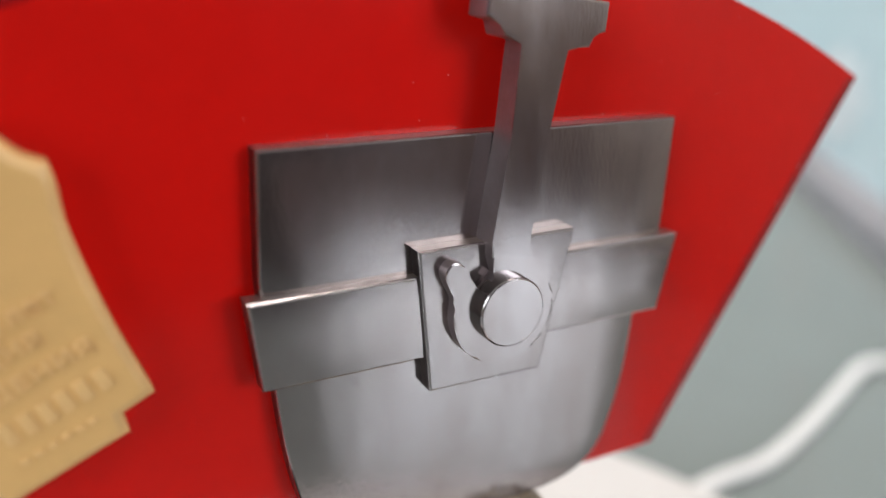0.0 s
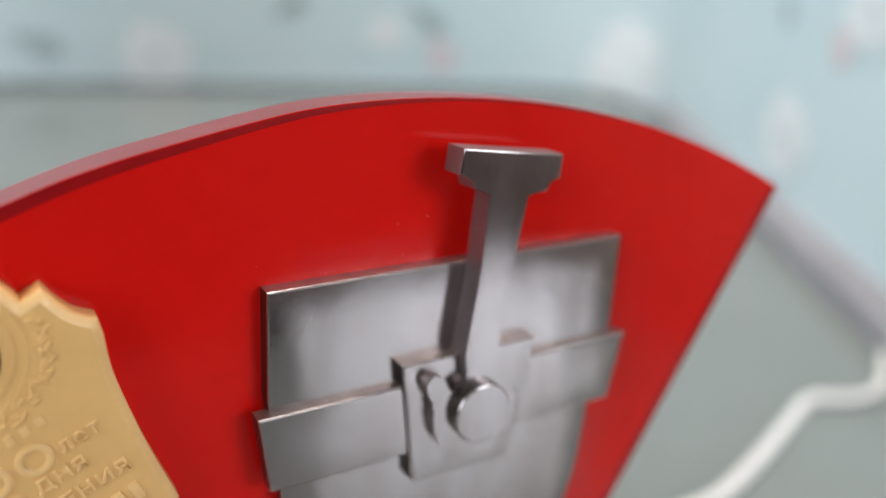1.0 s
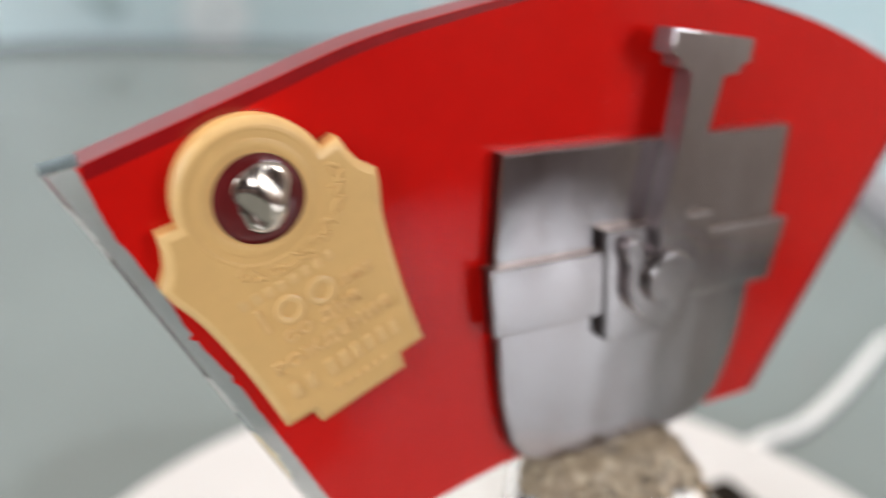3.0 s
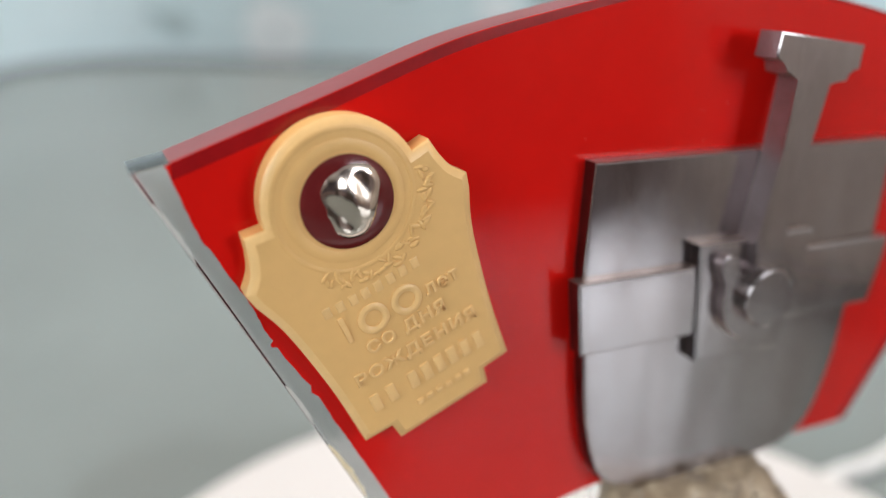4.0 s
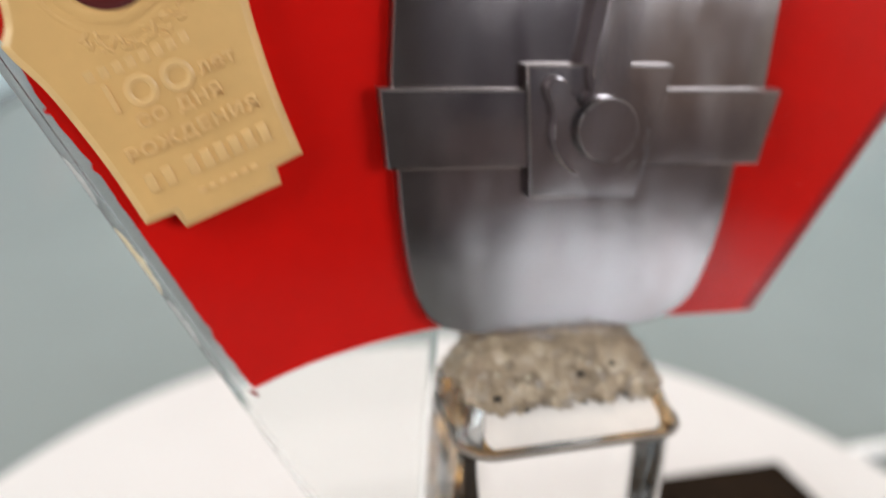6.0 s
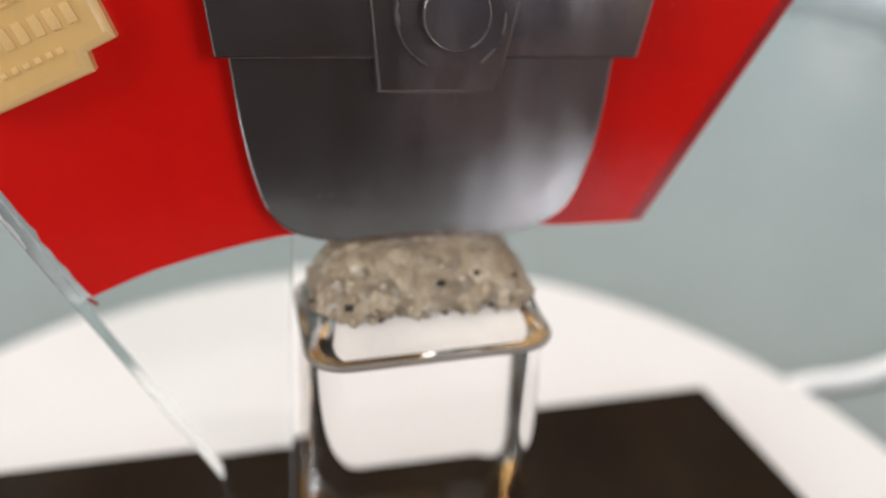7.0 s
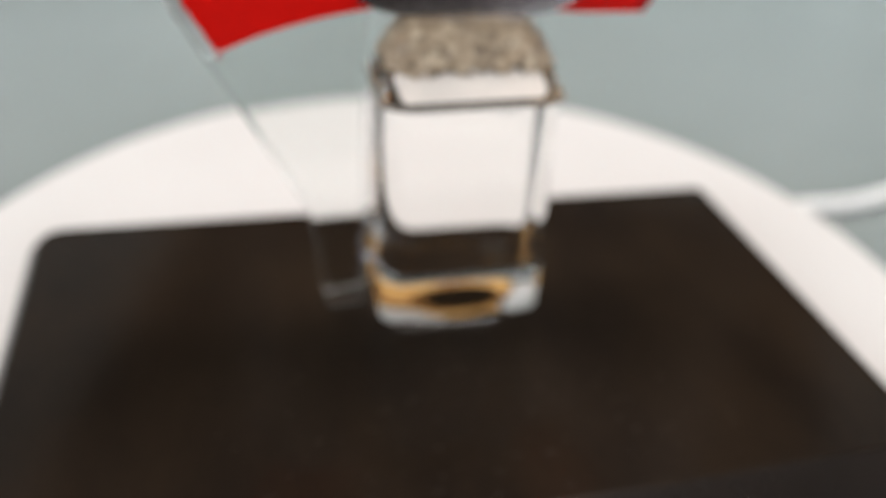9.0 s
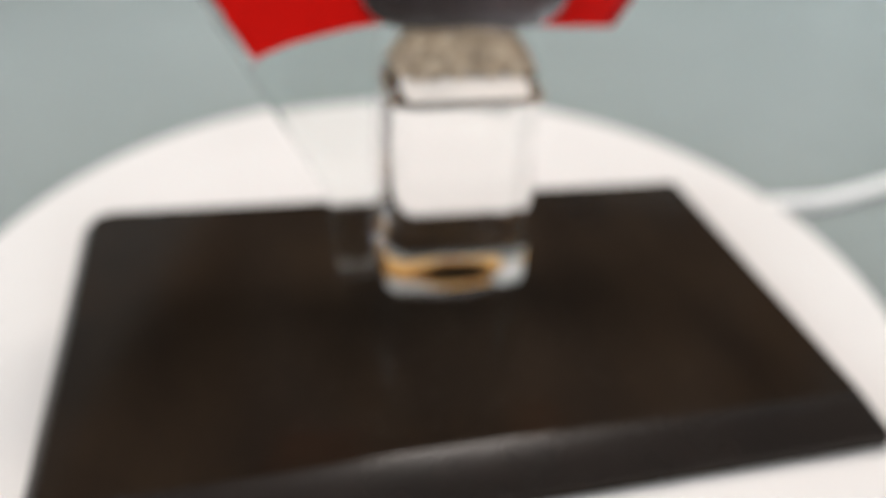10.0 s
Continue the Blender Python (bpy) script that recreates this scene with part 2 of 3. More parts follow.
def chamfered(outline, w0, w1, wide, high):
    """A plate whose front rim falls away over a chamfer."""
    mid = inset(outline, wide * 0.35)
    inner = inset(outline, wide)
    return loft([[(u, -w, v) for u, v in ring] for ring, w in ((outline, w0), (outline, w1 - high), (mid, w1 - high * 0.45), (inner, w1))])


def arc(cx, cy, r, a0, a1, n):
    return [(cx + r * math.cos(radians(a0 + (a1 - a0) * i / n)), cy + r * math.sin(radians(a0 + (a1 - a0) * i / n)))
            for i in range(n + 1)]


def smooth_line(points, n=6):
    """A Catmull-Rom curve through the points."""
    out = []
    p = [points[0], *points, points[-1]]
    for i in range(1, len(p) - 2):
        for j in range(n):
            t = j / n
            out.append(tuple(0.5 * (2 * b + (c - a) * t + (2 * a - 5 * b + 4 * c - d) * t * t + (3 * b - a - 3 * c + d) * t ** 3)
                             for a, b, c, d in zip(p[i - 1], p[i], p[i + 1], p[i + 2])))
    out.append(tuple(points[-1]))
    return out


def round_rect(cx, cy, hw, hd, r, n=8):
    out = []
    for sx, sy, a in ((1, 1, 0), (-1, 1, 90), (-1, -1, 180), (1, -1, 270)):
        x, y, c, q = cx + sx * (hw - r), cy + sy * (hd - r), math.cos(radians(a)), math.sin(radians(a))
        out.append((x + r * c + 0.7 * q, y + r * q - 0.7 * c))
        out += arc(x, y, r, a, a + 90, n)
        out.append((x - r * q - 0.7 * c, y + r * c - 0.7 * q))
    return out


def loft(rings, bm=None, caps=True):
    """A skin over closed rings of (x, y, z), all with the same number of points."""
    bm = bm or bmesh.new()
    vs = [[bm.verts.new(p) for p in ring] for ring in rings]
    k = len(vs[0])
    for a, b in zip(vs, vs[1:]):
        for i in range(k):
            bm.faces.new((a[i], a[(i + 1) % k], b[(i + 1) % k], b[i]))
    if caps:
        bm.faces.new(vs[0][::-1])
        bm.faces.new(vs[-1])
    return bm


def box(x0, y0, z0, x1, y1, z1, bevel=0.0, bm=None):
    bm = bm or bmesh.new()
    made = bmesh.ops.create_cube(bm, size=1, matrix=Matrix.Translation(((x0 + x1) / 2, (y0 + y1) / 2, (z0 + z1) / 2))
                                 @ Matrix.Diagonal((x1 - x0, y1 - y0, z1 - z0, 1)))
    if bevel:
        edges = {e for v in made["verts"] for e in v.link_edges}
        bmesh.ops.bevel(bm, geom=list(edges), offset=bevel, segments=2, profile=0.6, affect="EDGES")
    return bm


def tube(path, r, k=14, taper=0.0):
    rings, full = [], r
    for i, p in enumerate(path):
        a, b = Vector(path[max(i - 1, 0)]), Vector(path[min(i + 1, len(path) - 1)])
        d = (b - a).normalized()
        s = d.cross(Vector((0, 0, 1))).normalized()
        u = s.cross(d)
        end = min(i, len(path) - 1 - i) / max(taper * len(path), 1e-6)
        r = full * min(1.0, 0.25 + 0.75 * end) if taper else full
        rings.append([Vector(p) + r * (math.cos(q) * s + math.sin(q) * u) for q in (2 * math.pi * j / k for j in range(k))])
    return loft(rings)


def structure(ob, label):
    return tagged(ob, label, kind="structure")

# ---- the room: table, walls, window, ceiling ----
TABLE_Z = -66.0


CORNER = (790.0, 740.0)
LEFT_CORNER = (-125.0, 985.0)
NIB = (350.0, 18.0)
LEFT_END = (-305.0, 255.0)
FLOOR_Z, CEIL_Z, APRON_Z, DADO_Z = -800.0, 1750.0, 490.0, -130.0


def rounded_path(points, r, n=14):
    """A plan line with its inner corners rounded."""
    out = [Vector(points[0])]
    for a, p, b in zip(points, points[1:], points[2:]):
        a, p, b = Vector(a), Vector(p), Vector(b)
        s, e = p + (a - p).normalized() * r, p + (b - p).normalized() * r
        for i in range(n + 1):
            t = i / n
            out.append(s.lerp(p, t).lerp(p.lerp(e, t), t))
    out.append(Vector(points[-1]))
    return out


WALL_LINE = rounded_path([NIB, CORNER, LEFT_CORNER, LEFT_END], 190.0)
LENGTHS = [0.0]
for p, q in zip(WALL_LINE, WALL_LINE[1:]):
    LENGTHS.append(LENGTHS[-1] + (q - p).length)


def on_wall(s):
    """The point of the wall's face at the length s along it, and the direction into the room."""
    for i in range(len(WALL_LINE) - 1):
        if s <= LENGTHS[i + 1] or i == len(WALL_LINE) - 2:
            t = (s - LENGTHS[i]) / (LENGTHS[i + 1] - LENGTHS[i])
            d = (WALL_LINE[i + 1] - WALL_LINE[i]).normalized()
            return WALL_LINE[i].lerp(WALL_LINE[i + 1], t), Vector((-d.y, d.x))


def sweep(profile, first=0, last=None):
    """A profile of (distance into the room, height) drawn along the wall's line."""
    rings = []
    for i, p in list(enumerate(WALL_LINE))[first:last]:
        d = (WALL_LINE[min(i + 1, len(WALL_LINE) - 1)] - WALL_LINE[max(i - 1, 0)]).normalized()
        n = Vector((-d.y, d.x))
        rings.append([(p.x + n.x * o, p.y + n.y * o, h) for o, h in profile])
    return loft(rings)


wall_panel = structure(part("wall_panel", sweep([(0, TABLE_Z - 40), (0, APRON_Z), (-60, APRON_Z), (-60, TABLE_Z - 40)]), WALLPAPER),
                       "pale blue wall covering printed with white blossoms")
# Unseen dark wall, added for the brown reflections in the base.
structure(part("wall_upper", sweep([(0, APRON_Z), (0, CEIL_Z), (-60, CEIL_Z), (-60, APRON_Z)]), UPPER), "plain brown wall added above the covering, out of view")
structure(part("trim", sweep([(0.4, TABLE_Z), (15, TABLE_Z), (15, TABLE_Z + 14), (7, TABLE_Z + 26), (0.4, TABLE_Z + 26)], 0, 2), TRIM),
          "mauve-grey sealing strip between the table and the wall")
structure(part("trim", sweep([(0.4, TABLE_Z), (8, TABLE_Z), (8, TABLE_Z + 6), (0.4, TABLE_Z + 8)], 1, len(WALL_LINE)), JOINT),
          "narrow dark strip between the table and the wall")

# printed blossoms, flat on the wall covering


def wall_print(shapes, s, h, off, stretch=1.0):
    """Flat outlines of (x, y) round the place (s, h) on the wall, laid on its curve."""
    bm = bmesh.new()
    for k, pts in enumerate(shapes):
        vs = []
        for x, y in pts:
            p, n = on_wall(s + x * stretch)
            o = off + 0.08 * k
            vs.append(bm.verts.new((p.x + n.x * o, p.y + n.y * o, h + y)))
        bm.faces.new(vs)
    return bm


def oval(cx, cy, rx, ry, turn, n=18, lobe=0.12):
    c, q = math.cos(radians(turn)), math.sin(radians(turn))
    out = []
    for j in range(n):
        w = 2 * math.pi * j / n
        x, y = rx * math.cos(w), ry * math.sin(w) * (1 + lobe * math.cos(3 * w))
        out.append((cx + x * c - y * q, cy + x * q + y * c))
    return out


def blossom(s, h, r, petals, seed, stretch=1.0):
    rnd = random.Random(seed)
    turn, shapes = rnd.random() * 360, []
    for i in range(petals):
        q = turn + i * 360 / petals + rnd.uniform(-6, 6)
        shapes.append(oval(r * 0.5 * math.cos(radians(q)), r * 0.5 * math.sin(radians(q)), r * rnd.uniform(0.47, 0.56), r * 0.36, q))
    shapes.append(oval(0, 0, r * 0.5, r * 0.5, 0, 24, 0))
    ob = part("blossom", wall_print(shapes, s, h, 1.0, stretch), PETAL, wall_panel, "white printed blossom with rounded petals")
    part("blossom_centre", wall_print([oval(0, 0, r * 0.15, r * 0.15, 0, 16, 0)], s, h, 3.0, stretch), PISTIL, ob, "grey printed middle")


BLOSSOMS = ((1388, -27, 42, 9, 1.0), (768, -20, 62, 9, 1.15), (330, 6, 38, 8, 1.2), (1898, 20, 34, 7, 1.3), (1111, 7, 24, 7, 1.3), (240, 112, 30, 7, 1.4))
LEAVES = ((1057, 26, 30, 10, 35), (1230, 34, 22, 9, -30), (1513, -17, 26, 12, 20), (373, 96, 16, 9, 60))
BUDS = ((1038, -18, 26, 17, 60), (273, 83, 18, 14, 20))
for k, (s, h, r, n, st) in enumerate(BLOSSOMS):
    blossom(s, h, r, n, 10 + k, st)
for s, h, rx, ry, turn in LEAVES:
    part("leaf_print", wall_print([oval(0, 0, rx, ry, turn, 20, 0.3)], s, h, 1.0), LEAF, wall_panel, "grey-green printed leaf")
for s, h, rx, ry, turn in BUDS:
    part("bud_print", wall_print([oval(0, 0, rx, ry, turn, 20, 0.3)], s, h, 1.0), PINK, wall_panel, "pale pink printed bud")

# table top with a dark joint and a glossy band along its free edges
def table_plan(grow):
    """The plan of the top, its free edges moved out by grow."""
    x, y, r = 350.0 + grow, -492.0 - grow, 60.0 + grow
    return [(-700, -300.0 - grow), (100, -425.0 - grow), (230, -483.0 - grow)] + arc(x - r, y + r, r, -75, 0, 10) + [(x, 14), (1300, 14), (1300, 1250), (-700, 1250)]


def edge_ring(g0, g1, z0, z1):
    bm = bmesh.new()
    inner, outer = table_plan(g0)[:15], table_plan(g1)[:15]
    rings = []
    for p, q in zip(inner, outer):
        rings.append([(*p, z0), (*q, z0), (*q, z1), (*p, z1)])
    return loft(rings, bm)


table = tagged(part("table_top", loft([[(x, y, z) for x, y in table_plan(0.0)] for z in (TABLE_Z - 38, TABLE_Z)]), TABLE),
               "glossy grey-beige laminate table top with rounded corner", "table")
part("edge_joint", edge_ring(0.5, 14.0, TABLE_Z - 38, TABLE_Z - 2), JOINT, table, "dark joint along the table's edge")
part("edge_band", edge_ring(14.5, 105.0, TABLE_Z - 38, TABLE_Z - 1), EDGE, table, "dark glossy band along the table's edge")
for x, y in ((-640, -240), (270, -430), (-640, 1190), (1240, 1190)):
    part("leg", box(x - 25, y - 25, FLOOR_Z, x + 25, y + 25, TABLE_Z - 39, 2), WHITE, table)

# room shell
WIN_X0, WIN_X1, WIN_Z0, WIN_Z1 = 920.0, 2140.0, 450.0, 1620.0
structure(part("floor", box(-1900, -2600, FLOOR_Z - 60, 2210, 1400, FLOOR_Z), FLOOR), "brown floor of the room")
structure(part("ceiling", box(-1900, -2600, CEIL_Z, 2210, 1400, CEIL_Z + 60), CEIL), "plain white ceiling of the room")
structure(part("wall_north", box(-1900, 1400, FLOOR_Z, 2210, 1460, CEIL_Z), PLASTER), "plain plaster wall of the room")
structure(part("wall_east", box(2150, -2600, FLOOR_Z, 2210, 1400, CEIL_Z), EAST), "plain light plaster wall of the room")
bm = box(-2000, -2600, FLOOR_Z, -1900, -1250, CEIL_Z)
box(-2000, 50, FLOOR_Z, -1900, 1400, CEIL_Z, bm=bm)
box(-2000, -1250, FLOOR_Z, -1900, 50, 350, bm=bm)
box(-2000, -1250, 1550, -1900, 50, CEIL_Z, bm=bm)
structure(part("wall_west", bm, PLASTER), "plaster wall with a window opening")
bm = box(-1900, -2700, DADO_Z, WIN_X0, -2600, CEIL_Z)
box(WIN_X0, -2700, DADO_Z, 1400, -2600, WIN_Z0, bm=bm)
box(WIN_X0, -2700, WIN_Z1, WIN_X1, -2600, CEIL_Z, bm=bm)
structure(part("wall_south", bm, SOUTH), "dark plaster wall with a window opening")
bm = box(1400, -2700, DADO_Z, 2210, -2600, WIN_Z0)
box(WIN_X1, -2700, WIN_Z0, 2210, -2600, CEIL_Z, bm=bm)
structure(part("wall_south_pier", bm, PIER), "lighter plaster beside and under the window")
# Unseen dark panel, added to darken what the steel mirrors.
structure(part("dark_panel_1", box(-420, -2600, FLOOR_Z, 640, -2570, 1250, 4), DARK_PANEL), "plain dark brown panel added on the unseen plaster wall")
structure(part("wall_south_dado", box(-1900, -2700, FLOOR_Z, 2210, -2600, DADO_Z), DADO), "plain brown lower part of the wall")
window = structure(part("window_1", box(WIN_X0, -2680, WIN_Z0, WIN_X0 + 40, -2630, WIN_Z1), WHITE), "white framed window in the plaster wall")
part("window_frame", box(WIN_X1 - 40, -2680, WIN_Z0, WIN_X1, -2630, WIN_Z1), WHITE, window)
part("window_frame", box(WIN_X0 + 40, -2680, WIN_Z0, WIN_X1 - 40, -2630, WIN_Z0 + 40), WHITE, window)
part("window_frame", box(WIN_X0 + 40, -2680, WIN_Z1 - 40, WIN_X1 - 40, -2630, WIN_Z1), WHITE, window)
WIN_MID = (WIN_X0 + WIN_X1) / 2
part("mullion", box(WIN_MID - 22, -2680, WIN_Z0 + 40, WIN_MID + 22, -2630, WIN_Z1 - 40), WHITE, window)
for x0, x1 in ((WIN_X0 + 40, WIN_MID - 22), (WIN_MID + 22, WIN_X1 - 40)):
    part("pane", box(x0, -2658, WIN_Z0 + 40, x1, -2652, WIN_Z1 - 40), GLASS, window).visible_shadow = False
# Unseen window, added in the west wall for the side daylight.
window = structure(part("added_window_2", box(-1970, -1250, 350, -1920, -1210, 1550), WHITE), "white framed window added in the side wall, out of view")
part("window_frame", box(-1970, 10, 350, -1920, 50, 1550), WHITE, window)
part("window_frame", box(-1970, -1210, 350, -1920, 10, 390), WHITE, window)
part("window_frame", box(-1970, -1210, 1510, -1920, 10, 1550), WHITE, window)
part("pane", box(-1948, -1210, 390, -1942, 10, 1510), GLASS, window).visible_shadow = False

# Unseen lamp housing, added to carry the overhead light.
lamp = tagged(new("added_ceiling_lamp"), "flat white square lamp added on the ceiling, out of view", "lamp")
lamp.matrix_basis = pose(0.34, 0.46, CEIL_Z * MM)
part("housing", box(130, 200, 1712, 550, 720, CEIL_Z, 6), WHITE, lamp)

# ---- turntable with its cable ----
DISC_Z = -32.7
DISC = (20.5, 0.2)


def ring_at(r, z, k=128):
    return [(DISC[0] + r * math.cos(2 * math.pi * i / k), DISC[1] + r * math.sin(2 * math.pi * i / k), z) for i in range(k)]


turntable = tagged(new("turntable"), "round white display turntable on the table, cable attached", "turntable")
turntable.matrix_basis = pose(DISC[0] * MM, DISC[1] * MM, TABLE_Z * MM)
part("platter", loft([ring_at(r, z) for r, z in ((130.8, -38.0), (132.3, -37.4), (132.8, -36.4), (132.8, -34.4),
                                                 (132.4, -33.3), (131.4, DISC_Z))]), WHITE, turntable, "flat white round platter")
part("body", loft([ring_at(r, z) for r, z in ((120.0, TABLE_Z), (122.0, -65.0), (122.0, -39.4), (120.5, -38.4))]), WHITE, turntable,
     "white drum under the platter")
path = smooth_line([(118, 50, -50), (140, 64, -57), (160, 71.5, -62.4), (185, 74.5, -63), (200, 74, -63), (216, 76, -63), (245, 84, -63), (284, 97, -63), (304, 103.5, -63),
                    (315, 103, -63), (326, 97, -63), (338, 93.5, -63), (351, 94.5, -63), (366, 100, -63), (388, 113, -63), (410, 124, -63)], 8)
part("cable", tube(path, 3.1), CABLE, turntable, "white rubber cable, wavy on the table")

# ---- the desk award ----
award = tagged(new("desk_award"), "red fan-shaped souvenir plaque on a clear block and black base", "desk award")
award.matrix_basis = pose(0.018, -0.012, DISC_Z * MM)


def base_ring(grow, z, r=7.0):
    c = [(110.8 + grow, 35.3 + grow), (-73.6 - grow, 39.3 + grow), (-68.3 - grow, -66.0 - grow * 3.0), (113.6 + grow, -61.8 - grow * 3.0)]
    out = []
    for i, (x, y) in enumerate(c):
        p, a, b = Vector((x, y)), Vector(c[i - 1]), Vector(c[(i + 1) % 4])
        rr = r if i == 1 else 1.2
        s, e = p + (a - p).normalized() * rr, p + (b - p).normalized() * rr
        for j in range(7):
            t = j / 6
            q = s.lerp(p, t).lerp(p.lerp(e, t), t)
            out.append((q.x, q.y, z))
    return out


BASE_Z = -23.8
bm = loft([base_ring(3.4, DISC_Z), base_ring(3.8, DISC_Z + 0.5), base_ring(3.8, -28.6), base_ring(3.4, -28.0),
                   base_ring(0.3, -23.95), base_ring(0.0, BASE_Z)])
bm.normal_update()
for face in bm.faces:                # the bevel is duller than the top
    face.material_index = 1 if 0.2 < abs(face.normal.z) < 0.93 else 0
part("base", bm, [BLACK, BLACK_EDGE], award, "polished black-brown base with a duller bevelled rim")

# clear block with its collar and shoulder
block_rings = [(-23.72, 26.9, 1.4, 17.4, 11.3, 5.0), (-23.3, 26.9, 1.4, 18.5, 12.4, 5.6), (-22.2, 26.9, 1.4, 19.3, 13.1, 6.2),
               (-20.4, 26.9, 1.4, 19.55, 13.4, 6.4), (-18.4, 26.9, 1.4, 19.6, 13.45, 6.4), (28.2, 26.85, 0.9, 18.35, 13.1, 6.2),
               (29.5, 26.85, 0.9, 18.3, 13.1, 6.2), (29.9, 26.85, 0.9, 18.75, 13.5, 5.4),
               (30.9, 26.85, 0.9, 18.75, 13.5, 5.4), (31.3, 26.9, 0.9, 18.1, 12.8, 5.0), (34.0, 26.9, 1.1, 17.2, 10.6, 5.0),
               (37.3, 26.9, 1.6, 15.9, 8.6, 5.0), (40.0, 26.9, 2.2, 14.2, 7.2, 4.6), (42.4, 26.9, 2.7, 11.8, 5.6, 3.6), (43.2, 26.9, 2.9, 10.5, 4.6, 3.2)]
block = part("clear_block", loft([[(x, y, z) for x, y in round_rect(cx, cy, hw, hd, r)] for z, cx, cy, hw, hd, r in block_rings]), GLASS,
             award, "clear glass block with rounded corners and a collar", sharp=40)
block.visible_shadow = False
GLUE_PLAN = smooth_line([(10.0, 9.5), (8.6, 4.0), (9.6, -1.0), (14.4, -3.4), (18.0, -5.0), (20.6, -9.2), (25.0, -11.0), (33.0, -10.4), (36.2, -6.0), (37.6, -1.0),
                         (40.6, 3.0), (41.0, 9.0), (36.0, 11.6), (16.0, 11.9), (10.0, 9.5)], 4)[:-1]


def film(plan, z0, z1):
    return loft([[(x, y, z) for x, y in plan] for z in (z0, z1)])


def blot(cx, cy, rx, ry, lobe, k=40):
    return [(cx + rx * math.cos(q), cy + ry * math.sin(q) + lobe * math.sin(3 * q)) for q in (2 * math.pi * i / k for i in range(k))]


part("glue_film", film(GLUE_PLAN, BASE_Z + 0.01, -23.0), AMBER, block, "amber glue film under the block")
part("glue_stain", film(blot(26.8, 1.0, 11.2, 8.2, 0.6), -23.2, -22.98), BROWN, block, "brown stain round the spot")
part("glue_streak", film(smooth_line([(9.6, 4.6), (13.0, 1.2), (18.0, -1.6), (22.0, -3.6), (18.5, -3.4), (13.0, -2.0), (9.4, 0.4), (9.6, 4.6)], 4)[:-1], -23.2, -22.97),
     BROWN, block, "brown streak in the glue")
part("glue_spot", film(blot(28.0, 1.2, 8.8, 7.0, 0.3), -23.2, -22.93), SOOT, block, "dark oval spot in the glue")
# White mirrored in the glass corners, put in as milky sheets.
for plan in ([(8.4, -0.4), (9.0, -6.0), (12.4, -10.0), (17.0, -11.4), (23.0, -11.4), (20.0, -7.6), (16.4, -4.6), (12.0, -2.4), (8.4, -0.4)],
             [(38.4, -3.0), (37.4, -8.0), (39.0, -11.2), (42.6, -9.8), (45.2, -6.0), (45.3, 2.0), (44.4, 7.0), (42.2, 7.4), (41.4, 3.0), (38.4, -3.0)]):
    part("corner_white", film(smooth_line(plan, 4)[:-1], BASE_Z + 0.02, -22.96), MILKY, block, "milky sheet under the block's corner, for the white mirrored there")

# Glint on the stem's lower edge, modelled as a pale thread and drop.
bm = tube([(-3.0, 4.8, -23.65), (0.0, 5.4, -23.7), (3.0, 6.0, -23.7), (7.0, 6.4, -23.6)], 0.2, 8)
bmesh.ops.create_icosphere(bm, subdivisions=2, radius=0.75, matrix=Matrix.Translation((-3.2, 4.8, -23.5)) @ Matrix.Diagonal((1, 1, 0.6, 1)))
part("foot_glint", bm, MILKY, block, "thin pale thread and drop, the painted glint of the stem's foot", sharp=180)
# White refracted along the foot's rim, put in as milky beads.
rim = round_rect(26.9, 1.4, 18.6, 12.5, 5.0, 10)
left_bead = [(x, y, -23.0) for x, y in rim if x < 23.0 and y < -1.5]
right_bead = [(x, y, -23.0) for x, y in rim if x > 35.0 and y < 6.0]
left_bead.sort(key=lambda p: math.atan2(p[1] - 1.4, p[0] - 26.9) % (2 * math.pi))
right_bead.sort(key=lambda p: math.atan2(p[1] - 1.4, p[0] - 26.9))
for bead in (left_bead, right_bead):
    part("rim_bead", tube(bead, 0.75, 10, 0.3), MILKY, block, "milky bead along the rim, for the white refracted there", sharp=180)
# White sheet added in the shoulder: the refracted view of the platter.
patch = []
for f in (0.0, 0.12, 0.3, 0.5, 0.75, 1.0):
    y, z = (-11.5 + 4.8 * f / 1.0, 31.15 + 5.85 * f)
    x0, x1 = 11.2 + 1.8 * max(0.0, 1 - f / 0.3) ** 2 + 1.5 * f, 41.6 - 1.6 * max(0.0, 1 - f / 0.3) ** 2 - 2.2 * f
    patch.append([(x0, y, z), (x1, y, z), (x1, y + 0.3, z - 0.1), (x0, y + 0.3, z - 0.1)])
part("platter_view", loft(patch), PLATTER_WHITE, block, "white sheet inside the shoulder, for the platter seen through the glass")
part("glue_line", tube([(x, y, 30.4) for x, y in round_rect(26.85, 0.9, 18.72, 13.47, 5.4, 10) + round_rect(26.85, 0.9, 18.72, 13.47, 5.4, 10)[:1]], 0.42, 10),
     GLUE_LINE, block, "brown-grey line of glue round the collar", sharp=180)


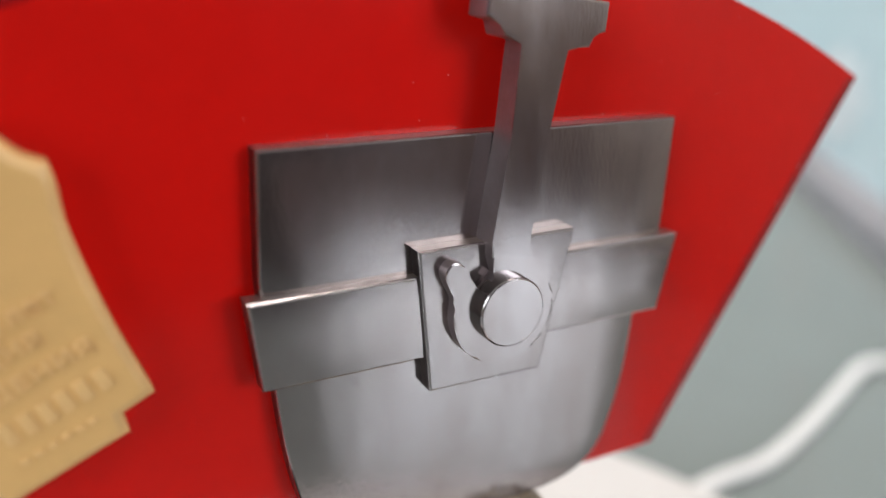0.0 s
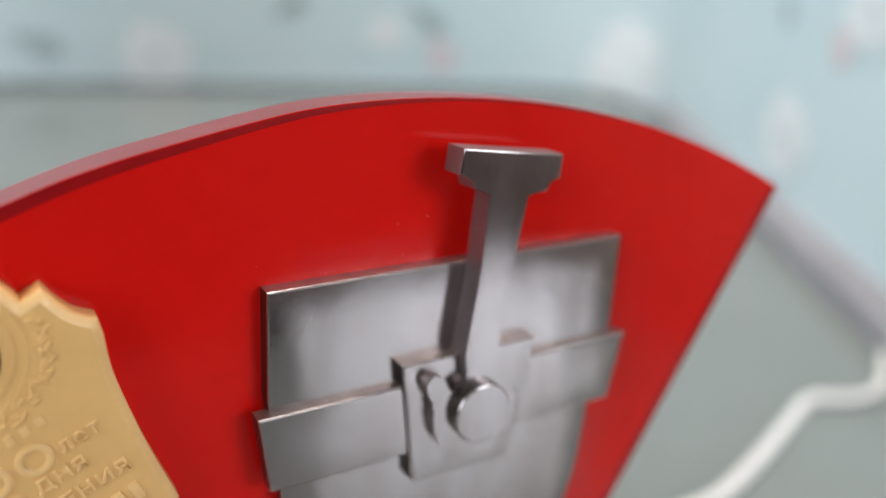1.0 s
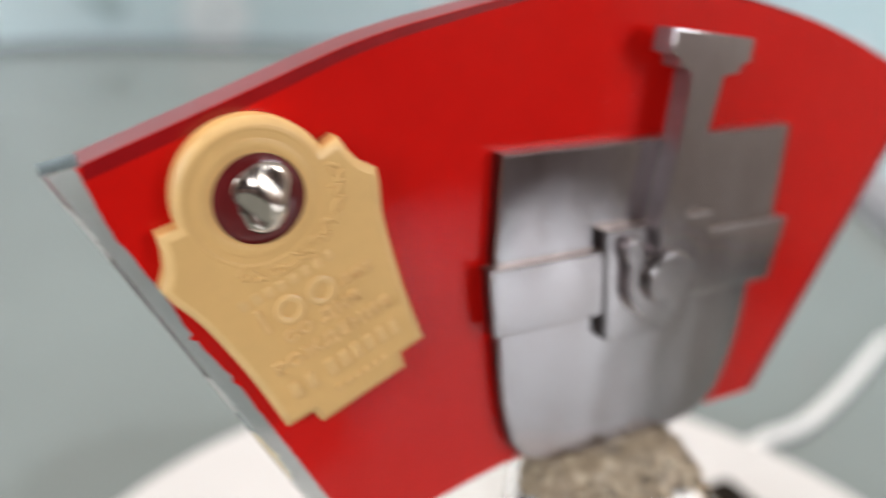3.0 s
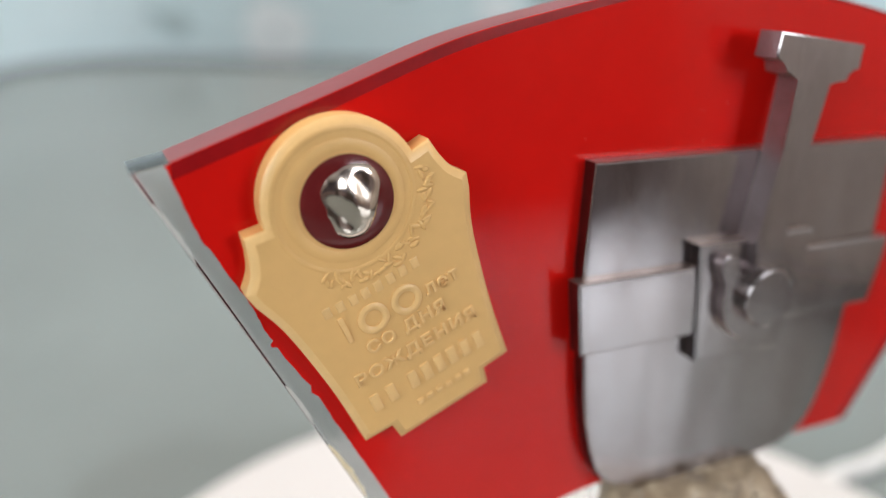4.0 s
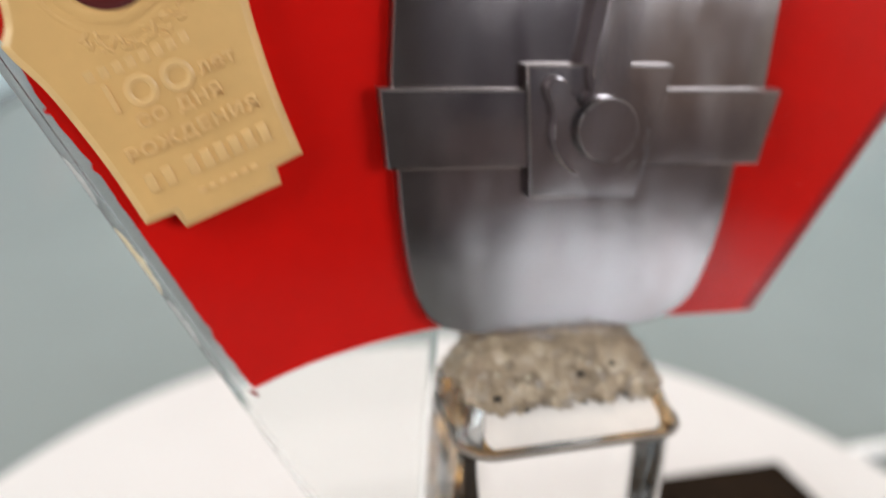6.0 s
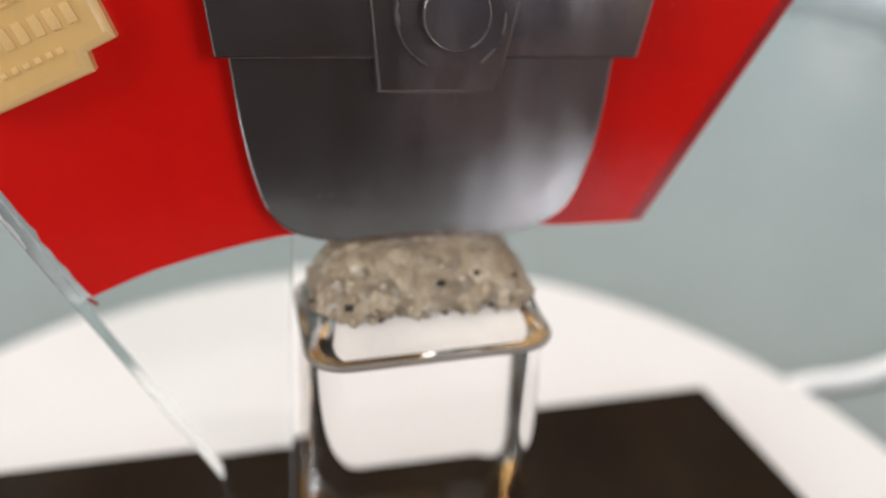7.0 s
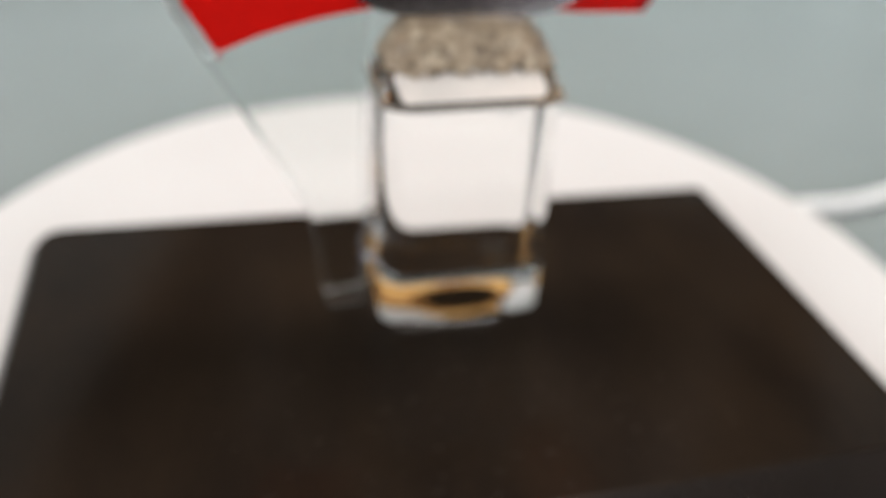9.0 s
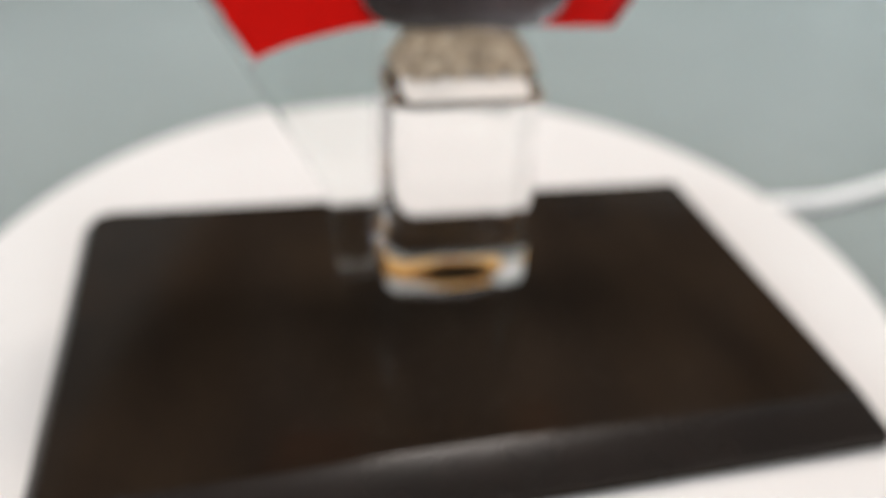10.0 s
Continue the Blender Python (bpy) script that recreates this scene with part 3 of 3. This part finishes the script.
def shoulder_ring(z, grow, rnd_amp, k=180):
    """A ring round the block's shoulder at height z, roughened by noise."""
    lo = max(i for i, r in enumerate(block_rings) if r[0] <= z and i < len(block_rings) - 1)
    a, b = block_rings[lo], block_rings[lo + 1]
    t = (z - a[0]) / (b[0] - a[0])
    _, cx, cy, hw, hd, r = (p + (q - p) * t for p, q in zip(a, b))
    pts = round_rect(cx, cy, hw + grow, hd + grow, r + grow, 6)
    run = [0.0]
    for p, q in zip(pts, pts[1:] + pts[:1]):
        run.append(run[-1] + math.dist(p, q))
    out, i = [], 0
    for j in range(k):               # even steps round the outline
        s = run[-1] * j / k
        while run[i + 1] < s:
            i += 1
        f = (s - run[i]) / max(run[i + 1] - run[i], 1e-6)
        p, q = pts[i], pts[(i + 1) % len(pts)]
        out.append(Vector((p[0] + (q[0] - p[0]) * f, p[1] + (q[1] - p[1]) * f, z)))
    return out, Vector((cx, cy, z))


bm = bmesh.new()
rings = []
levels = [33.4 + 0.335 * i for i in range(30)]
for li, z in enumerate(levels):
    ring, mid = shoulder_ring(min(z, 43.1), 0.15, 0)
    out = []
    for i, p in enumerate(ring):
        ragged = 1.6 * noise.noise(Vector((p.x, p.y, 0)) * 0.55) + 1.0 * noise.noise(Vector((p.x, p.y, 7)) * 1.6)
        zz = max(p.z, 36.0 + ragged * 0.85) if li < 17 else p.z
        ring2, mid2 = shoulder_ring(min(max(zz, 31.6), 43.1), 0.15, 0)
        q = ring2[i].copy()
        out_dir = Vector((q.x - mid2.x, q.y - mid2.y, 3.0)).normalized()
        q += out_dir * (0.15 + 0.8 * abs(noise.noise(q * 0.4)) + 0.4 * noise.noise(q * 1.0)) * (0.2 if li == 0 else 1.0)
        out.append(q)
    rings.append(out)
for f in (0.7, 0.35, 0.03):
    rings.append([Vector((26.9 + (p.x - 26.9) * f, 2.9 + (p.y - 2.9) * f, 43.3 + (0.4 - 0.4 * f))) for p in rings[29]])
loft(rings, bm, caps=False)
crust = part("glue_crust", bm, CRUST, block, "brown-grey granular crust of dried glue on the shoulder", sharp=180)
rnd = random.Random(4)
bm = bmesh.new()
for i in range(170):
    ring, mid = shoulder_ring(rnd.choice((rnd.uniform(35.4, 36.8), rnd.uniform(35.6, 43.0))), 0.35, 0)
    p = rnd.choice(ring)
    bmesh.ops.create_icosphere(bm, subdivisions=1, radius=rnd.uniform(0.2, 0.75), matrix=Matrix.Translation(p)
                               @ Matrix.Diagonal((1, 1, rnd.uniform(0.7, 1.4), 1)))
tagged(part("glue_grain", bm, CRUST, block, "small grains of dried glue", sharp=180), kind="stuff")

# pale flecks in the crust, and dark lumps that paint the shade of its pits
for name, mat, spots, label in (
        ("pit", PIT, ((14.5, 37.3, 0.75), (28.2, 39.3, 0.7), (34.0, 40.2, 0.5), (40.2, 39.0, 0.6), (19.0, 35.6, 0.45), (28.5, 35.8, 0.4), (36.0, 36.2, 0.5)), "small dark lump for the shade of a pit"),
        ("fleck", FLECK, ((15.0, 40.0, 0.55), (20.0, 39.6, 0.6), (18.0, 38.2, 0.4), (31.5, 39.6, 0.55), (35.6, 39.8, 0.5), (38.6, 37.4, 0.5), (23.5, 38.0, 0.35),
                          (29.0, 41.2, 0.4), (40.5, 37.0, 0.5)), "pale fleck of dried glue")):
    for x, z, r in spots:
        ring, mid = shoulder_ring(z, 0.4, 0)
        p = min((q for q in ring if q.y < mid.y), key=lambda q: abs(q.x - x))
        bm = bmesh.new()
        bmesh.ops.create_icosphere(bm, subdivisions=2, radius=r, matrix=Matrix.Translation(p) @ Matrix.Diagonal((1, 0.7, 0.8, 1)))
        for v in bm.verts:
            v.co += (v.co - p) * 0.9 * noise.noise(v.co * 1.7)
        part(name, bm, mat, block, label, sharp=180)

# clear fan-shaped panel with a red film on its face
def fan_top(x0, x1, drop=0.0):
    """The plaque's upper edge, a flat arch, from x0 at the right to x1 at the left."""
    arch = smooth_line([(106.0, 99.4), (102.3, 101.7), (87.6, 108.4), (71.8, 114.1), (58.0, 117.9), (45.9, 120.3), (35.0, 121.7), (25.0, 122.3), (15.9, 122.3),
                        (7.5, 121.7), (-0.4, 120.4), (-7.8, 118.9), (-14.7, 117.4), (-21.3, 115.6), (-27.6, 113.4), (-33.7, 111.1), (-43.0, 107.7),
                        (-55.3, 103.3), (-63.0, 100.4)], 6)
    inner = [p for p in arch if x1 < p[0] < x0]

    def at(x):
        for (ax, ay), (bx, by) in zip(arch, arch[1:]):
            if bx <= x <= ax:
                return ay + (by - ay) * (ax - x) / (ax - bx)
    return [(x, y - drop) for x, y in [(x0, at(x0)), *inner, (x1, at(x1))]]


THICK = 6.8
bottom = smooth_line([(-21.2, 37.0), (-13.0, 40.2), (-1.7, 43.0), (8.0, 44.4), (25.0, 45.0), (48.0, 42.9), (56.0, 42.5), (65.4, 42.3)], 4)
red_outline = fan_top(102.4, -54.6) + [(-42.6, 78.0), (-20.3, 37.5)] + [p for p in bottom if p[0] > -20.0]
slab = prism(red_outline, -THICK, 0.0)
for face in slab.faces:              # cut rim paler than the face
    face.material_index = 1 if len(face.verts) == 4 else 0
panel = part("red_panel", slab, [RED, RED_EDGE], award, "thick red fan-shaped panel with a paler cut edge", LEAN)
clear_outline = [(-54.65, 103.5), (-58.8, 102.6), (-5.9, 1.7), (-3.4, -23.85), (5.0, -23.85), (6.7, 28.0), (7.3, 34.0), (7.9, 44.3)] \
    + [(x, y - 0.06) for x, y in bottom[::-1] if -20.0 < x < 7.5] + [(-20.36, 37.45), (-42.66, 77.98)]
bm = prism(clear_outline, -THICK, 0.0, 0.15, 2, True)
for v in bm.verts:                   # the foot of the panel is thinner
    if v.co.z < 0:
        v.co.y *= (5.0 + (THICK - 5.0) * max(v.co.z + 24, 0) / 24) / THICK
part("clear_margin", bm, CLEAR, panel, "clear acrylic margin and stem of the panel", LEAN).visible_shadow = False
left_edge = []
cut = smooth_line([(-55.3, 103.4), (-52.9, 96.7), (-50.2, 91.3), (-47.5, 86.2), (-45.2, 81.4), (-43.7, 78.3), (-40.2, 72.9), (-36.5, 65.8), (-34.0, 61.0),
                   (-30.0, 53.6), (-27.1, 47.6), (-24.0, 42.0), (-21.2, 37.0)], 8)
for i, (x, y) in enumerate(cut):
    t = i / (len(cut) - 1)
    jag = 0.3 * noise.noise(Vector((t * 14, 0, 0))) + 0.25 * noise.noise(Vector((t * 45, 3, 0))) - 0.55 * (0.365 < t < 0.395) - 0.4 * (0.50 < t < 0.515)
    left_edge.append((x + jag * 0.9, y + jag * 0.45))
film_outline = fan_top(102.2, -55.2, 0.12) + left_edge[1:-1] + [p for p in bottom if p[0] < 64.9] + [(65.1, 42.5)]
part("red_film", prism(film_outline, 0.004, 0.1), RED, panel, "glossy red film with a ragged cut edge", LEAN)
part("cloudy_residue", prism([(-55.0, 103.3), (-58.6, 102.4), (-23.0, 34.5), (-20.6, 37.0)], -THICK - 0.05, -THICK - 0.02), CLOUDY, panel,
     "cloudy residue on the clear margin", LEAN)
haze = []
for k in range(9):
    v = 102.2 - 58.0 * k / 8
    u = -58.8 + (102.6 - v) * 0.5243
    haze.append([(u - 0.02, THICK - 0.3, v), (u - 0.02, 0.3, v), (u - 0.06, 0.3, v), (u - 0.06, THICK - 0.3, v)])
part("edge_haze", loft(haze), CLOUDY, panel, "frosted outer cut edge", LEAN)
# pale streaks and a painted golden reflection along the outer cut edge
for v0, v1, wide, mat, label in ((99.0, 91.5, 0.5, PALE_STREAK, "pale streak on the cut edge"), (73.5, 67.0, 0.55, PALE_STREAK, "pale streak on the cut edge"),
                                 (63.5, 53.5, 0.75, GOLD, "golden streak on the cut edge, a painted reflection"), (52.5, 45.0, 0.5, PALE_STREAK, "pale streak on the cut edge")):
    inner, outer = [], []
    for k in range(13):
        f = k / 12
        v = v0 + (v1 - v0) * f
        u = -58.7 + (102.6 - v) * 0.5243 + 0.35 * noise.noise(Vector((v * 0.5, 9, 0))) ** 2
        outer.append((u, v))
        inner.append((u + 0.05 + wide * math.sin(math.pi * f) ** 0.6 * (0.8 + 0.5 * noise.noise(Vector((v * 0.9, 2, 0)))), v + 0.2))
    part("edge_streak", prism(outer + inner[::-1], 0.01, 0.06), mat, panel, label, LEAN)
scrap = [(-21.9 + 1.5 * c, 36.9 - 1.1 * c + 0.35 * s) for c, s in ((math.cos(q) * 0.5 + 0.5, math.sin(q)) for q in (math.pi * k / 8 for k in range(16)))]
part("film_scrap", prism(scrap, 0.01, 0.2), MAROON_RED, panel, "small torn scrap of red film", LEAN)
# a flat strip of deeper red along the right rim
part("red_rim", prism([(99.9, 101.4), (102.2, 101.6), (65.3, 42.6), (63.0, 42.75)], 0.104, 0.13), MAROON_RED, panel, "narrow deeper red strip along the rim", LEAN)

# the soft dark reflection under the upper edge, painted as a strip widest at its end
top_edge = fan_top(60.0, -54.5, 0.12)
top_low = [(x, y - 0.35 - 1.5 * max(0.0, min(1.0, (30.0 - x) / 70.0))) for x, y in top_edge]
part("upper_dark_strip", prism(top_edge + top_low[::-1], 0.104, 0.13), MAROON_RED, panel, "darker red strip along the upper edge, a painted reflection", LEAN)

# steel relief: plate, cross bar, square block, lever and pin
plate_outline = [(0.0, 99.4), (60.0, 98.6), (59.3, 82.0), (56.0, 70.0)] + smooth_line(
    [(55.7, 68.6), (54.9, 60.5), (53.3, 53.5), (50.6, 47.2), (45.5, 43.9), (38.0, 42.9), (27.0, 42.8), (15.0, 43.6), (8.4, 45.3), (4.6, 48.6),
     (2.6, 54.5), (1.3, 62.0), (0.5, 70.3)], 4) + [(-0.6, 84.0)]
plate = part("back_plate", worn_plate(plate_outline, 0.12, 3.0, 0.3), [STEEL, STEEL_SIDE_LIT, STEEL_SIDE_SHADED], award, "worn steel plate with rounded lower corners", LEAN, sharp=20)
part("cross_bar", worn_plate([(-2.5, 82.5), (61.3, 81.6), (58.8, 70.0), (-1.3, 71.2)], 1.6, 4.55, 0.3, 0.10, 4.6), [STEEL, STEEL_SIDE_LIT, STEEL_SIDE_SHADED], plate,
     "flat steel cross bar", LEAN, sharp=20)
part("square_block", worn_plate([(18.3, 85.7), (41.6, 85.5), (37.0, 65.7), (20.0, 66.3)], 3.0, 5.3, 0.3, 0.06, 4.0), [STEEL, STEEL_SIDE_LIT, STEEL_SIDE_SHADED], plate, "tapered steel block", LEAN, sharp=20)
lever_outline = [(26.2, 116.5), (43.1, 114.3), (42.8, 110.8), (40.7, 110.5), (40.5, 109.1), (37.0, 109.1), (35.3, 99.6), (34.3, 92.0), (33.3, 86.2)] + smooth_line(
    [(33.0, 84.0), (35.0, 81.6), (36.9, 78.6), (37.3, 75.0), (35.6, 71.6), (32.6, 69.7), (29.0, 69.3), (25.6, 70.5), (23.2, 73.2), (22.3, 76.3),
     (22.5, 79.0), (21.5, 81.2), (21.0, 83.0), (22.0, 84.2), (23.4, 83.9), (24.8, 82.0), (25.7, 79.6), (27.2, 80.3), (28.2, 81.8)], 3) + [
    (27.6, 84.0), (27.6, 86.2), (28.1, 89.3), (29.0, 94.5), (29.8, 99.5), (30.9, 110.0), (28.2, 110.7), (27.7, 112.3), (25.7, 112.9)]
part("lever", steel_plate(lever_outline, 3.02, 7.0, 0.3), [STEEL, STEEL_SIDE_LIT, STEEL_FLANK_SHADED], plate, "steel lever with a stepped T-shaped head", LEAN, flat_from=4e-5)
bm = loft([[(30.0 + r * math.cos(q), -w, 76.8 + r * math.sin(q)) for q in (2 * math.pi * i / 48 for i in range(48))]
           for r, w in ((4.7, 6.0), (4.7, 8.45), (4.6, 8.62), (4.45, 8.7))])
part("pin", bm, STEEL, plate, "round steel pin head", LEAN, sharp=18)

# cream badge
BADGE = LEAN @ pose(-35.95 * MM, 0, 98.1 * MM) @ pose(0, 0, 0, 0, -23.3, 0)
half = [(9.9, 1.4), (12.4, 1.7)] + smooth_line([(12.9, -0.6), (13.8, -2.8), (15.4, -4.6)], 3) + smooth_line(
    [(15.0, -6.6), (13.7, -10.6), (12.8, -15.6), (11.9, -23.0), (11.4, -31.45)], 4) + [(7.4, -31.65), (7.0, -34.05)]
badge_outline = [(0.2 + x, y) for x, y in half] + [(0.2 - x, y) for x, y in half[::-1]] + \
    [(0.2 + x, y) for x, y in arc(0, 0, 10.0, 171.9, 8.1, 36)][1:-1]
bm = chamfered(badge_outline, 0.12, 3.6, 1.05, 0.65)
bm.normal_update()
for face in bm.faces:                # the rounded rim is painted paler, for the highlight along it
    face.material_index = 1 if 0.3 < abs(face.normal.y) < 0.97 else 0
badge = part("badge", bm, [CREAM, LETTER], award, "cream moulded plastic badge with raised lettering", BADGE)


def groove_ring(r0, r1, h, cx=0.0, cy=0.0):
    k = 72
    prof = ((r0, 3.55), (r0, 3.6 + h * 0.5), (r0 + (r1 - r0) * 0.3, 3.6 + h), (r0 + (r1 - r0) * 0.7, 3.6 + h), (r1, 3.6 + h * 0.5), (r1, 3.55))
    rings = [[(cx + r * math.cos(2 * math.pi * i / k), -w, cy + r * math.sin(2 * math.pi * i / k)) for i in range(k)] for r, w in prof]
    return loft(rings, caps=False)


part("rim_ring", groove_ring(6.1, 7.5, 0.18), CREAM, badge, "", BADGE)
part("rim_ring", groove_ring(8.4, 9.0, 0.10), CREAM, badge, "", BADGE)
k = 64
bm = loft([[(r * math.cos(2 * math.pi * i / k), -w, r * math.sin(2 * math.pi * i / k)) for i in range(k)]
           for r, w in ((5.75, 3.4), (5.75, 3.75), (5.3, 4.05), (4.0, 4.35), (2.0, 4.55), (0.4, 4.6))])
medallion = part("medallion", bm, MAROON, badge, "domed maroon enamel disc", BADGE @ pose(0.3 * MM, 0, -0.2 * MM))
# the relief on it is a plain uneven silver lump
rings = []
for i in range(22):
    f = math.cos(radians(4.2 * i + 1))
    ring = []
    for k in range(72):
        q = 2 * math.pi * k / 72
        r = 4.05 + 0.35 * math.cos(2 * q - 1.9) + 0.3 * math.sin(3 * q + 0.6) + 0.22 * noise.noise(Vector((2.2 * math.cos(q), 2.2 * math.sin(q), 5.0)))
        x, y = 0.35 + r * f * math.cos(q), 0.2 + 1.06 * r * f * math.sin(q)
        rise = 0.75 * (1 - f ** 4) ** 0.7
        crease = 0.20 * math.sin(1.1 * (x + 0.5 * y) + 0.9) + 0.05 * math.sin(2.6 * (x - 0.3 * y))
        ring.append((x, -4.1 - rise - crease * min(1.0, 2.5 * (1 - f)), y))
    rings.append(ring)
part("relief", loft(rings), SILVER, medallion, "plain uneven raised silver shape", BADGE @ pose(0.3 * MM, 0, -0.2 * MM), sharp=180)


def raised_text(words, x, y, size, parent, thick=0.15, stretch=1.0):
    cu = bpy.data.curves.new("lettering", "FONT")
    cu.body, cu.size, cu.extrude, cu.align_x, cu.align_y = words, size * MM, thick * MM, "CENTER", "CENTER"
    cu.bevel_depth, cu.bevel_resolution, cu.space_character = 0.08 * MM, 2, 1.18
    tmp = bpy.data.objects.new("lettering", cu)
    me = bpy.data.meshes.new_from_object(tmp)
    bpy.data.objects.remove(tmp)
    bm = bmesh.new()
    bm.from_mesh(me)
    bmesh.ops.remove_doubles(bm, verts=bm.verts, dist=0.004 * MM)
    bmesh.ops.recalc_face_normals(bm, faces=bm.faces)
    bm.to_mesh(me)
    bm.free()
    me.polygons.foreach_set("use_smooth", [True] * len(me.polygons))
    me.set_sharp_from_angle(angle=radians(60))
    me.materials.clear()
    me.materials.append(LETTER)
    ob = new("lettering", me)
    ob.parent = parent
    ob.matrix_parent_inverse = parent.matrix_basis.inverted()
    ob.matrix_basis = BADGE @ pose(x * MM, -3.6 * MM, y * MM, 90) @ Matrix.Diagonal((stretch, 1, 1, 1))
    return ob


raised_text("1", -6.9, -15.2, 5.2, badge)
part("zero_ring", groove_ring(1.15, 2.1, 0.29, -3.1, -15.5), LETTER, badge, "", BADGE)
part("zero_ring", groove_ring(1.15, 2.1, 0.29, 1.7, -15.6), LETTER, badge, "", BADGE)
raised_text("лет", 6.8, -15.9, 2.7, badge)
raised_text("СО ДНЯ", 0.2, -19.1, 2.3, badge, stretch=1.15)
raised_text("РОЖДЕНИЯ", 0.3, -22.5, 2.35, badge, stretch=1.2)


def raised_bar(x, y, w, h, name="letter_bar", rise=0.24):
    bm = box(x - w / 2, -3.6 - rise, y - h / 2, x + w / 2, -3.3, y + h / 2, 0.2)
    return part(name, bm, LETTER, badge, "", BADGE)


for x in (-7.7, -5.3, -2.0, 0.1, 2.1, 4.1, 6.1, 8.2):
    raised_bar(x, -26.6, 1.3, 2.6)
for x in (-2.4, -0.9, 0.6, 2.1, 3.6, 5.0):
    raised_bar(x, -30.2, 0.9, 0.8)
for k, x in enumerate((-7.9, -6.1, -4.3, -2.6, -0.8, 1.0, 2.8, 4.6)):
    raised_bar(x, -11.9 + 0.02 * (k - 3.5) ** 2, 1.1, 1.5, rise=0.13)
rnd = random.Random(3)
bm = bmesh.new()
for i in range(46):
    q = radians(-6 - 125 * i / 45)
    r = 10.0 + rnd.uniform(-0.9, 1.0)
    m = Matrix.Translation((0.4 + r * math.cos(q), -3.62, 0.3 + r * math.sin(q) * 1.02)) @ Euler((0, rnd.uniform(0, 6.3), 0)).to_matrix().to_4x4() \
        @ Matrix.Diagonal((rnd.uniform(0.5, 0.95), 0.17, rnd.uniform(0.22, 0.4), 1))
    bmesh.ops.create_icosphere(bm, subdivisions=2, radius=1.0, matrix=m)
tagged(part("laurel_relief", bm, CREAM, badge, "low relief spray of small leaves", BADGE, sharp=180), kind="stuff")

# scratches and dust on the base, in front of the block
rnd = random.Random(21)
bm = bmesh.new()
for i in range(130):
    x, y = rnd.gauss(30, 26), rnd.uniform(-62, -22)
    wide, deep = rnd.choice((rnd.uniform(0.1, 0.3), rnd.uniform(0.5, 2.2))), rnd.uniform(0.05, 0.16)
    bmesh.ops.create_cube(bm, size=1, matrix=Matrix.Translation((x, y, BASE_Z + 0.02)) @ Euler((0, 0, rnd.gauss(0, 0.2))).to_matrix().to_4x4()
                          @ Matrix.Diagonal((wide, deep, 0.02, 1)))
tagged(part("scratches", bm, SCRATCH, award, "fine grey-brown scratches and dust on the base"), kind="stuff")

# dust on the plaque
rnd = random.Random(12)
bm = bmesh.new()
for i in range(36):
    u, v, w = rnd.choice(((rnd.uniform(-20, 95), rnd.uniform(100, 114), 0.3), (rnd.uniform(58, 76), rnd.uniform(55, 80), 0.3),
                          (rnd.uniform(2, 58), rnd.uniform(99.2, 100.6), 0.3), (rnd.uniform(5, 52), rnd.uniform(47, 68), 3.0)))
    r = rnd.uniform(0.02, 0.05)
    if i < 8:                       # chips along the rim
        f = rnd.random()
        u, v, w, r = 63.6 + 36.4 * f + rnd.uniform(-0.3, 0.3), 43.2 + 58.0 * f, 0.13, rnd.uniform(0.03, 0.09)
    bmesh.ops.create_icosphere(bm, subdivisions=1, radius=r, matrix=Matrix.Translation((u, -w, v)) @ Matrix.Diagonal((1, 0.4, 1.7, 1)))
tagged(part("dust", bm, PETAL, plate, "fine pale dust", LEAN, sharp=180), kind="stuff")
